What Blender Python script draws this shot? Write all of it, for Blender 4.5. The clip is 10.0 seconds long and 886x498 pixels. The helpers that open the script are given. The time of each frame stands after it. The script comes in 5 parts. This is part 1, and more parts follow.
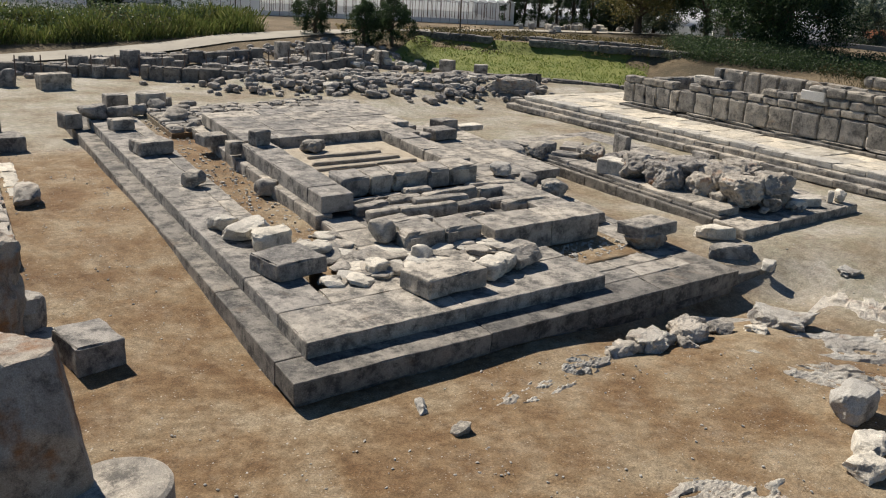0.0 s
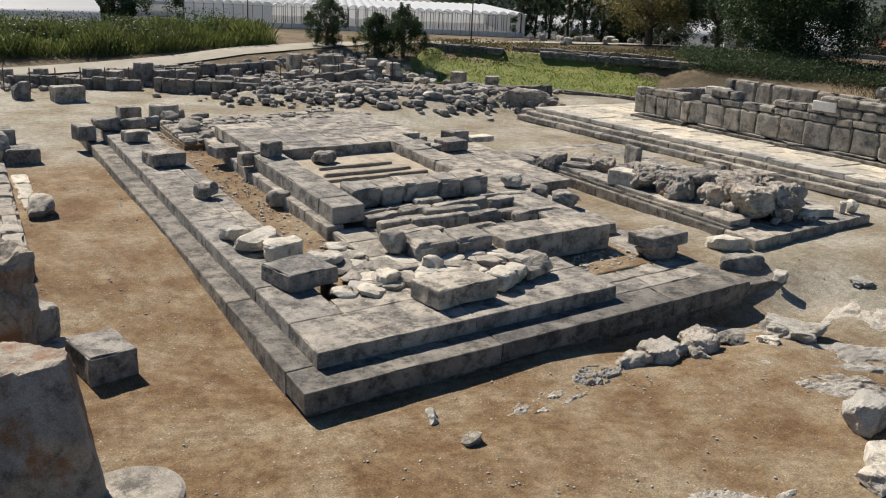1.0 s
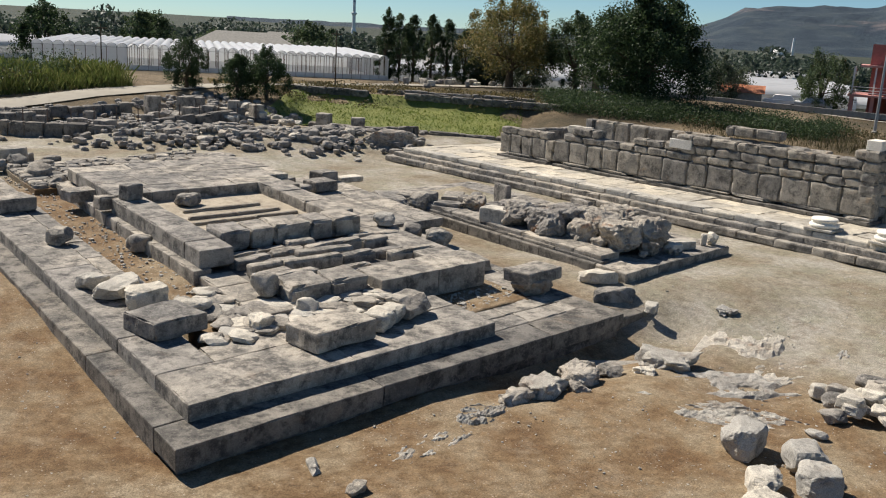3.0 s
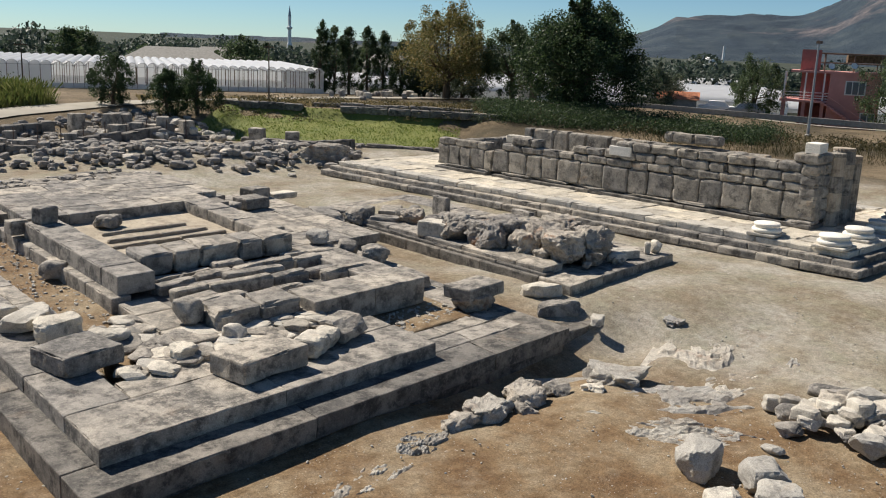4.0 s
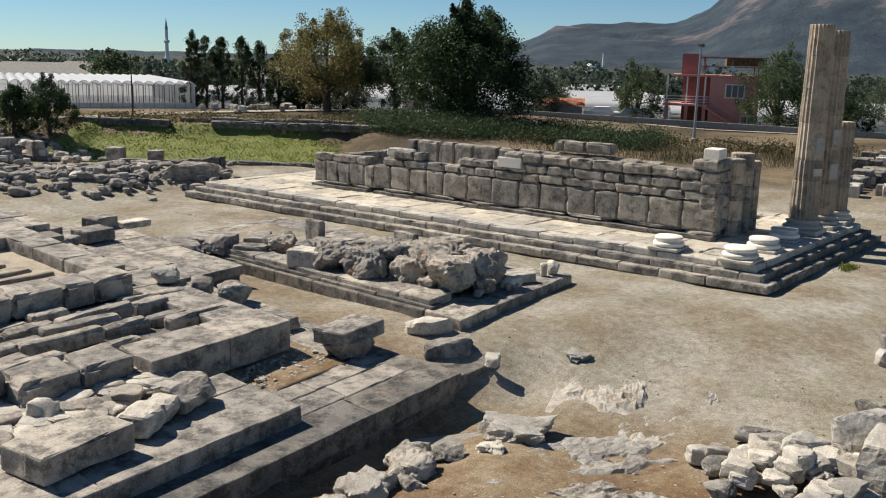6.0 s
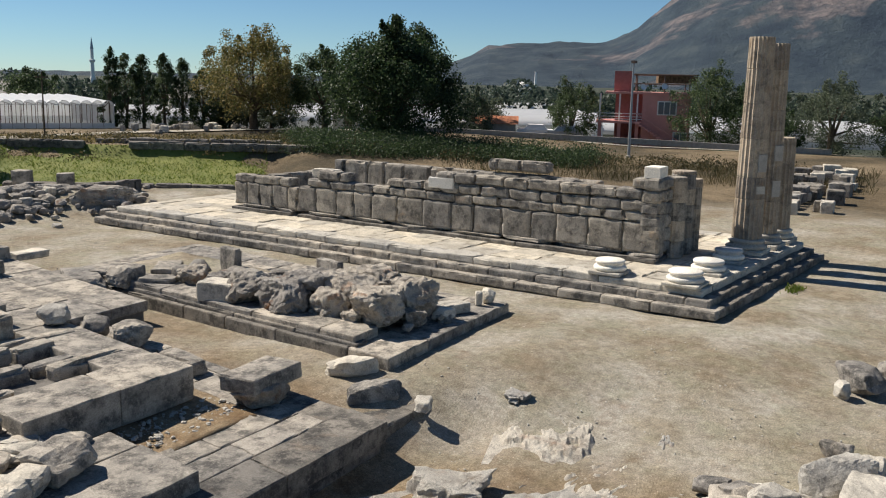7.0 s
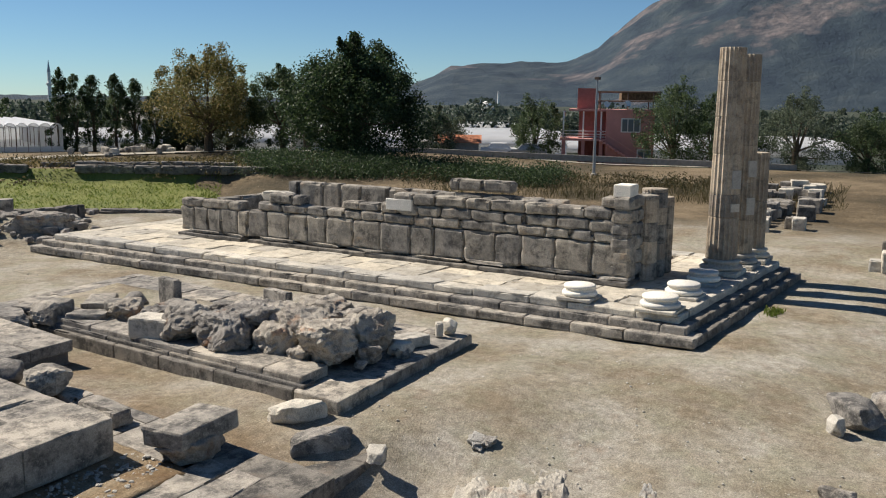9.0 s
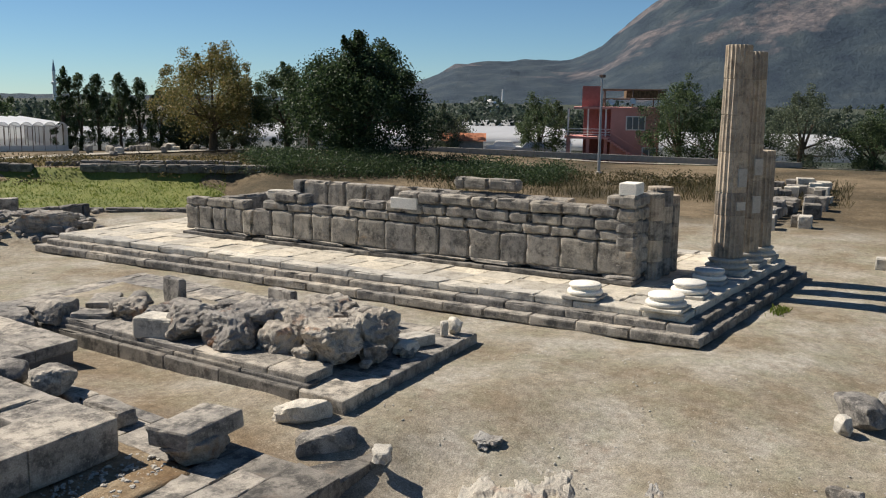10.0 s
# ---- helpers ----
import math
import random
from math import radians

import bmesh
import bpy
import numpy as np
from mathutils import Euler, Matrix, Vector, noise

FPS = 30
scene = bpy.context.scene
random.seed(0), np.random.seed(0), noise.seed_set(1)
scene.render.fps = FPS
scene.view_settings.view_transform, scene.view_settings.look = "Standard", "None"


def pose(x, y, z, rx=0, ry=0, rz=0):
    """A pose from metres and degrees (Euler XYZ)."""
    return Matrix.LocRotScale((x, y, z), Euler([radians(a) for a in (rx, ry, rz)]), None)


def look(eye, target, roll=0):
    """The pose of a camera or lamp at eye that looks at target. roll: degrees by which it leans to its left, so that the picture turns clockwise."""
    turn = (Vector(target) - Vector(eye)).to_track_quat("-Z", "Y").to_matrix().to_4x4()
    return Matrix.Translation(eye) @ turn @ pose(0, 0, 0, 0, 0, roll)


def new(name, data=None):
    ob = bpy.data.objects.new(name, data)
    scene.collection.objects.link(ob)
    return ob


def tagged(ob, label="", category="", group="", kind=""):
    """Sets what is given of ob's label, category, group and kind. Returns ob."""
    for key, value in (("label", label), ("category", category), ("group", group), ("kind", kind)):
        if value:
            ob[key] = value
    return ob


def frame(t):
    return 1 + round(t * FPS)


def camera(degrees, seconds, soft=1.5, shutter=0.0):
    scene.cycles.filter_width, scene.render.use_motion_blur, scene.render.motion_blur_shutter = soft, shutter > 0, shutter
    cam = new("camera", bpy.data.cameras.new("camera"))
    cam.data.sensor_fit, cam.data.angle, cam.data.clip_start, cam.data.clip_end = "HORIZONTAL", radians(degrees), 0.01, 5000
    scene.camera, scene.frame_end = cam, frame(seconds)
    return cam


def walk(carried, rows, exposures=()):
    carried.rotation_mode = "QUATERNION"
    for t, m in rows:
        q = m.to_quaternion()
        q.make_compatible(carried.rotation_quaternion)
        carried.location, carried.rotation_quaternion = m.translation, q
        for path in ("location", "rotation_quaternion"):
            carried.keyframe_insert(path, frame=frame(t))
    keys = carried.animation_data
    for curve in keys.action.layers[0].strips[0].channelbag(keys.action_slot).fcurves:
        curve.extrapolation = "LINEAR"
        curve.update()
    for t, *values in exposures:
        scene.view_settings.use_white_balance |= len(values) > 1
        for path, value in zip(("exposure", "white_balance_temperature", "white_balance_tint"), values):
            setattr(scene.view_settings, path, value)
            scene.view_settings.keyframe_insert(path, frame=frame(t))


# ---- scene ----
cam = camera(51.0, 10.0, soft=1.1)
walk(cam, [
    (0.0, pose(-7.369, -13.814, 7.711, 72.888, -2.779, -35.160)),
    (0.5, pose(-7.388, -13.855, 7.703, 73.173, -2.701, -34.950)),
    (1.0, pose(-7.388, -13.871, 7.708, 73.561, -2.553, -34.488)),
    (1.5, pose(-7.396, -13.929, 7.726, 74.070, -2.415, -34.607)),
    (2.0, pose(-7.353, -13.770, 7.635, 74.892, -2.627, -36.581)),
    (2.5, pose(-7.269, -13.499, 7.534, 75.723, -3.188, -39.676)),
    (3.0, pose(-7.262, -13.341, 7.476, 76.620, -3.151, -42.840)),
    (4.5, pose(-5.448, -12.047, 7.222, 77.762, -1.866, -48.050)),
    (5.0, pose(-4.638, -11.475, 7.149, 77.839, -1.616, -49.771)),
    (5.5, pose(-4.037, -11.079, 7.142, 78.008, -1.457, -51.499)),
    (7.0, pose(-1.290, -9.512, 6.958, 79.665, -1.270, -57.560)),
    (7.5, pose(-0.345, -9.089, 6.855, 80.284, -1.023, -58.804)),
    (8.0, pose(0.294, -8.763, 6.829, 80.679, -1.017, -59.542)),
    (8.5, pose(0.512, -8.656, 6.810, 80.883, -0.853, -59.824)),
    (9.0, pose(0.611, -8.616, 6.787, 80.931, -0.742, -59.779)),
    (9.5, pose(0.645, -8.603, 6.784, 80.903, -0.606, -59.639)),
    (10.0, pose(0.663, -8.569, 6.797, 80.813, -0.632, -59.516)),
])

# ---- world and light ----
SUN_EL, SUN_AZ = radians(47), math.atan2(-0.09, 0.99)
world = bpy.data.worlds.new("sky")
scene.world = world
world.use_nodes = True
wn = world.node_tree.nodes
sky = wn.new("ShaderNodeTexSky")
sky.sky_type = "NISHITA"
sky.sun_disc = False
sky.sun_elevation = SUN_EL
sky.sun_rotation = SUN_AZ
sky.altitude = 2600
sky.air_density, sky.dust_density, sky.ozone_density = 1.0, 0.0, 3.0
wn["Background"].inputs["Strength"].default_value = 0.072
tint = wn.new("ShaderNodeMix")
tint.data_type, tint.blend_type = "RGBA", "MULTIPLY"
tint.inputs[0].default_value = 1.0
tint.inputs[7].default_value = (0.82, 1.03, 1.14, 1)
world.node_tree.links.new(sky.outputs[0], tint.inputs[6])
world.node_tree.links.new(tint.outputs[2], wn["Background"].inputs["Color"])
sun_data = bpy.data.lights.new("sun", "SUN")
sun_data.energy, sun_data.angle, sun_data.color = 7.0, radians(0.5), (1.0, 0.92, 0.82)
sun = new("sun", sun_data)
sun.matrix_world = look((0, 0, 0), (math.sin(-SUN_AZ) * math.cos(SUN_EL), -math.cos(SUN_AZ) * math.cos(SUN_EL), -math.sin(SUN_EL)))
scene.view_settings.exposure = 0.0


# ---- materials ----
def ramp(nt, fac, stops):
    r = nt.nodes.new("ShaderNodeValToRGB")
    el = r.color_ramp.elements
    while len(el) < len(stops):
        el.new(0.5)
    for e, (p, c) in zip(el, stops):
        e.position, e.color = p, (*c, 1) if len(c) == 3 else c
    nt.links.new(fac, r.inputs[0])
    return r.outputs[0]


def mixc(nt, fac, a, b, mode="MIX"):
    m = nt.nodes.new("ShaderNodeMix")
    m.data_type, m.blend_type = "RGBA", mode
    for sock, val in ((m.inputs[0], fac), (m.inputs[6], a), (m.inputs[7], b)):
        if isinstance(val, (int, float)):
            sock.default_value = val
        elif isinstance(val, tuple):
            sock.default_value = (*val, 1)
        else:
            nt.links.new(val, sock)
    return m.outputs[2]


def noise_tex(nt, vec, scale, detail=6, rough=0.6, kind="ShaderNodeTexNoise"):
    n = nt.nodes.new(kind)
    n.inputs["Scale"].default_value = scale
    if kind == "ShaderNodeTexNoise":
        n.inputs["Detail"].default_value, n.inputs["Roughness"].default_value = detail, rough
    nt.links.new(vec, n.inputs["Vector"])
    return n.outputs[0]


def base_mat(name, rough=0.9):
    m = bpy.data.materials.new(name)
    m.use_nodes = True
    nt = m.node_tree
    b = nt.nodes["Principled BSDF"]
    b.inputs["Roughness"].default_value = rough
    b.inputs["Specular IOR Level"].default_value = 0.25
    return m, nt, b


def bump(nt, b, height, strength, dist=0.05):
    n = nt.nodes.new("ShaderNodeBump")
    n.inputs["Strength"].default_value, n.inputs["Distance"].default_value = strength, dist
    nt.links.new(height, n.inputs["Height"])
    nt.links.new(n.outputs[0], b.inputs["Normal"])


def placed(nt, spread=60.0):
    """World position, shifted for each object, so that no two stones share a pattern."""
    geo, info = nt.nodes.new("ShaderNodeNewGeometry"), nt.nodes.new("ShaderNodeObjectInfo")
    mul, add = nt.nodes.new("ShaderNodeMath"), nt.nodes.new("ShaderNodeVectorMath")
    mul.operation, mul.inputs[1].default_value = "MULTIPLY", spread
    add.operation = "ADD"
    nt.links.new(info.outputs["Random"], mul.inputs[0])
    nt.links.new(geo.outputs["Position"], add.inputs[0])
    nt.links.new(mul.outputs[0], add.inputs[1])
    return add.outputs[0], info.outputs["Random"], geo.outputs["Position"]


def stone_mat(name, light, mid, dark, stain=(0.3, 0.17, 0.08), stain_amount=0.15, dark_amount=0.5, relief=0.5):
    m, nt, b = base_mat(name, 0.92)
    vec, rnd, _ = placed(nt)
    big = ramp(nt, noise_tex(nt, vec, 0.9, 4), [(0.40, mid), (0.58, light)])
    lich = ramp(nt, noise_tex(nt, vec, 2.3, 12, 0.72), [(0.50 - 0.1 * dark_amount, (0, 0, 0)), (0.64 - 0.1 * dark_amount, (0.9, 0.9, 0.9))])
    col = mixc(nt, lich, big, dark)
    pale = ramp(nt, noise_tex(nt, vec, 10.0, 8, 0.75), [(0.52, (0, 0, 0)), (0.66, (0.75, 0.75, 0.75))])
    col = mixc(nt, pale, col, light)
    spread = 0.06 if stain_amount >= 1.0 else 0.0
    st = ramp(nt, noise_tex(nt, vec, 1.4, 5, 0.6), [(0.60 - spread, (0, 0, 0)), (0.74 - spread, (stain_amount,) * 3)])
    col = mixc(nt, st, col, stain)
    worn = nt.nodes.new("ShaderNodeNewGeometry")
    rim = ramp(nt, worn.outputs["Pointiness"], [(0.52, (0, 0, 0)), (0.60, (0.6, 0.6, 0.6))])
    col = mixc(nt, rim, col, light)
    fine = ramp(nt, noise_tex(nt, vec, 38.0, 5, 0.8), [(0.32, (0.62, 0.62, 0.62)), (0.68, (1.3, 1.3, 1.3))])
    col = mixc(nt, 1.0, col, fine, "MULTIPLY")
    pit = ramp(nt, noise_tex(nt, vec, 16.0, 0, kind="ShaderNodeTexVoronoi"), [(0.06, (0.45, 0.44, 0.42)), (0.16, (1, 1, 1))])
    col = mixc(nt, 0.7, col, pit, "MULTIPLY")
    tone = ramp(nt, rnd, [(0, (0.76, 0.77, 0.79)), (1, (1.2, 1.17, 1.11))])
    col = mixc(nt, 1.0, col, tone, "MULTIPLY")
    nt.links.new(col, b.inputs["Base Color"])
    h = nt.nodes.new("ShaderNodeMath")
    h.operation = "ADD"
    nt.links.new(noise_tex(nt, vec, 9.0, 8, 0.65), h.inputs[0])
    nt.links.new(noise_tex(nt, vec, 34.0, 4, 0.7), h.inputs[1])
    bump(nt, b, h.outputs[0], relief, 0.05 + 0.07 * max(0, relief - 0.5))
    return m


def plain_mat(name, c, rough=0.8, vary=0.15, metal=0.0, scale=3.0):
    m, nt, b = base_mat(name, rough)
    vec, rnd, _ = placed(nt)
    lo, hi = tuple(x * (1 - vary) for x in c), tuple(min(1, x * (1 + vary)) for x in c)
    col = ramp(nt, noise_tex(nt, vec, scale, 6, 0.65), [(0.35, lo), (0.65, hi)])
    nt.links.new(col, b.inputs["Base Color"])
    b.inputs["Metallic"].default_value = metal
    bump(nt, b, noise_tex(nt, vec, scale * 8, 4), 0.15, 0.02)
    return m


def leaf_mat(name, a, b_, c):
    m, nt, b = base_mat(name, 0.55)
    geo = nt.nodes.new("ShaderNodeNewGeometry")
    isl = ramp(nt, geo.outputs["Random Per Island"], [(0.0, a), (0.6, b_), (1.0, c)])
    var = ramp(nt, noise_tex(nt, geo.outputs["Position"], 0.6, 3), [(0.3, (0.7, 0.7, 0.7)), (0.7, (1.25, 1.25, 1.25))])
    leaf = mixc(nt, 1.0, isl, var, "MULTIPLY")
    nt.links.new(leaf, b.inputs["Base Color"])
    tr, mx = nt.nodes.new("ShaderNodeBsdfTranslucent"), nt.nodes.new("ShaderNodeMixShader")
    mx.inputs[0].default_value = 0.35
    nt.links.new(leaf, tr.inputs[0])
    nt.links.new(b.outputs[0], mx.inputs[1])
    nt.links.new(tr.outputs[0], mx.inputs[2])
    nt.links.new(mx.outputs[0], nt.nodes["Material Output"].inputs[0])
    return m


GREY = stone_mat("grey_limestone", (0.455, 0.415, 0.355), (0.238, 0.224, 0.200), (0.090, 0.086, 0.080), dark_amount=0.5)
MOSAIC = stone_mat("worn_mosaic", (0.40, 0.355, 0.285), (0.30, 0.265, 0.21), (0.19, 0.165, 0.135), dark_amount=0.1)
# weathered grey limestone, darkened further so that shaded risers read dark enough
GREY_STEP = stone_mat("shade_darkened_weathered_stone", (0.275, 0.252, 0.218), (0.142, 0.134, 0.121), (0.056, 0.054, 0.051), dark_amount=0.5)
PALE = stone_mat("pale_limestone", (0.62, 0.58, 0.50), (0.46, 0.43, 0.37), (0.22, 0.21, 0.19), dark_amount=0.0, stain=(0.42, 0.30, 0.18), stain_amount=0.3)
WALKWAY = stone_mat("bleached_paving_stone", (0.60, 0.55, 0.455), (0.46, 0.42, 0.345), (0.25, 0.225, 0.18), dark_amount=0.0, stain=(0.30, 0.23, 0.15), stain_amount=0.6)
WALL = stone_mat("wall_limestone", (0.40, 0.365, 0.310), (0.235, 0.218, 0.190), (0.082, 0.078, 0.072), stain=(0.38, 0.24, 0.12), stain_amount=0.6, dark_amount=0.55)
BOULDER = stone_mat("rubble_conglomerate", (0.47, 0.43, 0.37), (0.30, 0.272, 0.235), (0.115, 0.105, 0.092), stain=(0.36, 0.17, 0.075), stain_amount=0.8, dark_amount=0.1, relief=0.7)
WHITE_STONE = stone_mat("restored_white_marble", (0.78, 0.75, 0.68), (0.68, 0.65, 0.58), (0.48, 0.46, 0.41), dark_amount=-0.5, stain_amount=0.05, relief=0.2)
COLUMN = stone_mat("honey_column_stone", (0.52, 0.44, 0.34), (0.37, 0.31, 0.24), (0.19, 0.165, 0.135), stain=(0.44, 0.29, 0.16), stain_amount=0.5, dark_amount=0.1)
FACE_STONE = stone_mat("rusty_limestone", (0.42, 0.375, 0.315), (0.29, 0.25, 0.205), (0.14, 0.12, 0.10), stain=(0.27, 0.145, 0.075), stain_amount=1.0, dark_amount=0.2, relief=0.7)
OUTCROP = stone_mat("bedrock", (0.72, 0.68, 0.60), (0.56, 0.52, 0.455), (0.34, 0.29, 0.235), stain=(0.36, 0.18, 0.09), stain_amount=0.5, dark_amount=0.0, relief=1.0)
BARK = plain_mat("bark", (0.10, 0.075, 0.05), 0.95, 0.4, scale=6)
LEAF_DARK = leaf_mat("dark_leaves", (0.022, 0.040, 0.018), (0.045, 0.075, 0.03), (0.09, 0.13, 0.05))
LEAF_OLIVE = leaf_mat("yellowing_leaves", (0.09, 0.10, 0.03), (0.20, 0.18, 0.06), (0.36, 0.27, 0.11))
LEAF_MID = leaf_mat("green_leaves", (0.04, 0.066, 0.03), (0.08, 0.115, 0.05), (0.14, 0.18, 0.08))
LEAF_GREY = leaf_mat("grey_green_leaves", (0.06, 0.08, 0.052), (0.11, 0.135, 0.085), (0.17, 0.20, 0.125))
LEAF_FAR = leaf_mat("distant_leaves", (0.030, 0.046, 0.034), (0.050, 0.072, 0.052), (0.085, 0.105, 0.075))
REED = leaf_mat("reed_leaves", (0.08, 0.11, 0.027), (0.145, 0.175, 0.045), (0.25, 0.245, 0.09))
SCRUB = leaf_mat("brown_scrub_leaves", (0.05, 0.05, 0.022), (0.09, 0.08, 0.035), (0.15, 0.115, 0.06))
DRY = leaf_mat("dry_grass_blades", (0.22, 0.17, 0.07), (0.32, 0.25, 0.11), (0.20, 0.19, 0.06))
GRASS = leaf_mat("wet_grass_blades", (0.09, 0.14, 0.02), (0.15, 0.20, 0.03), (0.24, 0.27, 0.06))
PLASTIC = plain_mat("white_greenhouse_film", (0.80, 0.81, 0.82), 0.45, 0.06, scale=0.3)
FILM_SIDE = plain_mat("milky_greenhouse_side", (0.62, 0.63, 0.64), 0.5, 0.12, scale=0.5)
for film in (PLASTIC, FILM_SIDE):
    tr = film.node_tree.nodes.new("ShaderNodeBsdfTranslucent")
    tr.inputs[0].default_value = (0.85, 0.86, 0.86, 1)
    mx = film.node_tree.nodes.new("ShaderNodeMixShader")
    mx.inputs[0].default_value = 0.5
    film.node_tree.links.new(film.node_tree.nodes["Principled BSDF"].outputs[0], mx.inputs[1])
    film.node_tree.links.new(tr.outputs[0], mx.inputs[2])
    film.node_tree.links.new(mx.outputs[0], film.node_tree.nodes["Material Output"].inputs[0])
STEEL = plain_mat("galvanised_steel", (0.35, 0.36, 0.37), 0.45, 0.1, 0.7)
DARK_STEEL = plain_mat("rusty_steel", (0.14, 0.10, 0.08), 0.7, 0.3, 0.2)
PINK = plain_mat("pink_render", (0.60, 0.30, 0.26), 0.85, 0.08, scale=0.8)
# red render with the shade on the house's left part mixed into its colour
SHADED_RED = plain_mat("shaded_red_render", (0.34, 0.135, 0.12), 0.85, 0.1)
WHITEWASH = plain_mat("whitewash", (0.78, 0.77, 0.74), 0.8, 0.06)
ROOF_TILE = plain_mat("clay_roof_tile", (0.42, 0.17, 0.09), 0.85, 0.3, scale=2)
CONCRETE = plain_mat("concrete", (0.30, 0.285, 0.25), 0.9, 0.15)
ASPHALT = plain_mat("pale_road_dust", (0.35, 0.32, 0.26), 0.9, 0.12, scale=0.5)
DARK_FILL = plain_mat("shadowed_interior", (0.04, 0.04, 0.042), 0.9, 0.2)
glass, gnt, gb = base_mat("window_glass", 0.08)
gb.inputs["Base Color"].default_value, gb.inputs["Specular IOR Level"].default_value = (0.10, 0.14, 0.17, 1), 0.6


def ground_mat():
    m, nt, b = base_mat("earth", 0.96)
    geo = nt.nodes.new("ShaderNodeNewGeometry")
    pos = geo.outputs["Position"]
    xyz = nt.nodes.new("ShaderNodeSeparateXYZ")
    nt.links.new(pos, xyz.inputs[0])

    def band(out, a, b_):
        r = nt.nodes.new("ShaderNodeMapRange")
        r.interpolation_type = "SMOOTHSTEP"
        r.inputs[1].default_value, r.inputs[2].default_value = a, b_
        nt.links.new(out, r.inputs[0])
        return r.outputs[0]

    def wobble(out, amount, scale):
        add, mul = nt.nodes.new("ShaderNodeMath"), nt.nodes.new("ShaderNodeMath")
        mul.operation, mul.inputs[1].default_value = "MULTIPLY", amount
        nt.links.new(noise_tex(nt, pos, scale, 4), mul.inputs[0])
        nt.links.new(out, add.inputs[0])
        nt.links.new(mul.outputs[0], add.inputs[1])
        return add.outputs[0]

    brown = ramp(nt, noise_tex(nt, pos, 0.55, 7, 0.62), [(0.36, (0.160, 0.094, 0.044)), (0.5, (0.225, 0.152, 0.082)), (0.62, (0.30, 0.235, 0.150))])
    gravel = ramp(nt, noise_tex(nt, pos, 0.35, 7, 0.6), [(0.38, (0.235, 0.19, 0.13)), (0.5, (0.31, 0.275, 0.21)), (0.60, (0.39, 0.36, 0.30))])
    green = ramp(nt, noise_tex(nt, pos, 0.8, 6, 0.65), [(0.46, (0, 0, 0)), (0.64, (0.45, 0.45, 0.45))])
    gravel = mixc(nt, green, gravel, (0.25, 0.25, 0.165))
    near = band(wobble(xyz.outputs[0], 6.0, 0.25), 14.0, 20.0)
    back = band(wobble(xyz.outputs[1], 5.0, 0.25), 22.0, 27.0)
    mx = nt.nodes.new("ShaderNodeMath")
    mx.operation = "MAXIMUM"
    nt.links.new(near, mx.inputs[0])
    nt.links.new(back, mx.inputs[1])
    col = mixc(nt, mx.outputs[0], brown, gravel)
    chip = ramp(nt, noise_tex(nt, pos, 5.0, 0, kind="ShaderNodeTexVoronoi"), [(0.07, (0.8, 0.8, 0.8)), (0.11, (0, 0, 0))])
    drift = ramp(nt, noise_tex(nt, pos, 0.45, 6, 0.7), [(0.47, (0, 0, 0)), (0.58, (1, 1, 1))])
    col = mixc(nt, mixc(nt, 1.0, chip, drift, "MULTIPLY"), col, (0.58, 0.53, 0.44))
    dusty = ramp(nt, noise_tex(nt, pos, 0.9, 9, 0.75), [(0.50, (0, 0, 0)), (0.66, (0.42, 0.42, 0.42))])
    col = mixc(nt, dusty, col, (0.37, 0.31, 0.22))
    rust = ramp(nt, noise_tex(nt, pos, 0.7, 8, 0.72), [(0.56, (0, 0, 0)), (0.70, (0.5, 0.5, 0.5))])
    col = mixc(nt, rust, col, (0.15, 0.085, 0.04))
    ln = nt.nodes.new("ShaderNodeVectorMath")
    ln.operation = "LENGTH"
    nt.links.new(pos, ln.inputs[0])
    dry = ramp(nt, noise_tex(nt, pos, 0.12, 6, 0.65), [(0.38, (0.07, 0.056, 0.032)), (0.5, (0.135, 0.102, 0.06)), (0.65, (0.24, 0.185, 0.115))])
    col = mixc(nt, band(wobble(ln.outputs["Value"], 8.0, 0.1), 48.0, 58.0), col, dry)
    field = ramp(nt, noise_tex(nt, pos, 0.02, 5, 0.6), [(0.4, (0.028, 0.040, 0.026)), (0.6, (0.060, 0.066, 0.045))])
    col = mixc(nt, band(ln.outputs["Value"], 105.0, 140.0), col, field)
    mid = ramp(nt, noise_tex(nt, pos, 4.5, 8, 0.75), [(0.36, (0.72, 0.71, 0.70)), (0.62, (1.2, 1.2, 1.2))])
    col = mixc(nt, 1.0, col, mid, "MULTIPLY")
    peb = noise_tex(nt, pos, 11.0, 0, kind="ShaderNodeTexVoronoi")
    pebble = ramp(nt, peb, [(0.10, (0.75, 0.75, 0.75)), (0.20, (0, 0, 0))])
    patch = ramp(nt, noise_tex(nt, pos, 1.3, 5, 0.7), [(0.46, (0, 0, 0)), (0.60, (1, 1, 1))])
    col = mixc(nt, mixc(nt, 1.0, pebble, patch, "MULTIPLY"), col, (0.52, 0.46, 0.37))
    fine = ramp(nt, noise_tex(nt, pos, 26.0, 6, 0.82), [(0.32, (0.45, 0.45, 0.45)), (0.68, (1.45, 1.45, 1.45))])
    nt.links.new(mixc(nt, 1.0, col, fine, "MULTIPLY"), b.inputs["Base Color"])
    h = nt.nodes.new("ShaderNodeMath")
    h.operation = "ADD"
    nt.links.new(noise_tex(nt, pos, 6.0, 8, 0.7), h.inputs[0])
    nt.links.new(noise_tex(nt, pos, 30.0, 4, 0.7), h.inputs[1])
    bump(nt, b, h.outputs[0], 0.7, 0.05)
    return m


EARTH = ground_mat()


# ---- helpers for shapes ----
def sstep(t):
    t = min(1.0, max(0.0, t))
    return t * t * (3 - 2 * t)


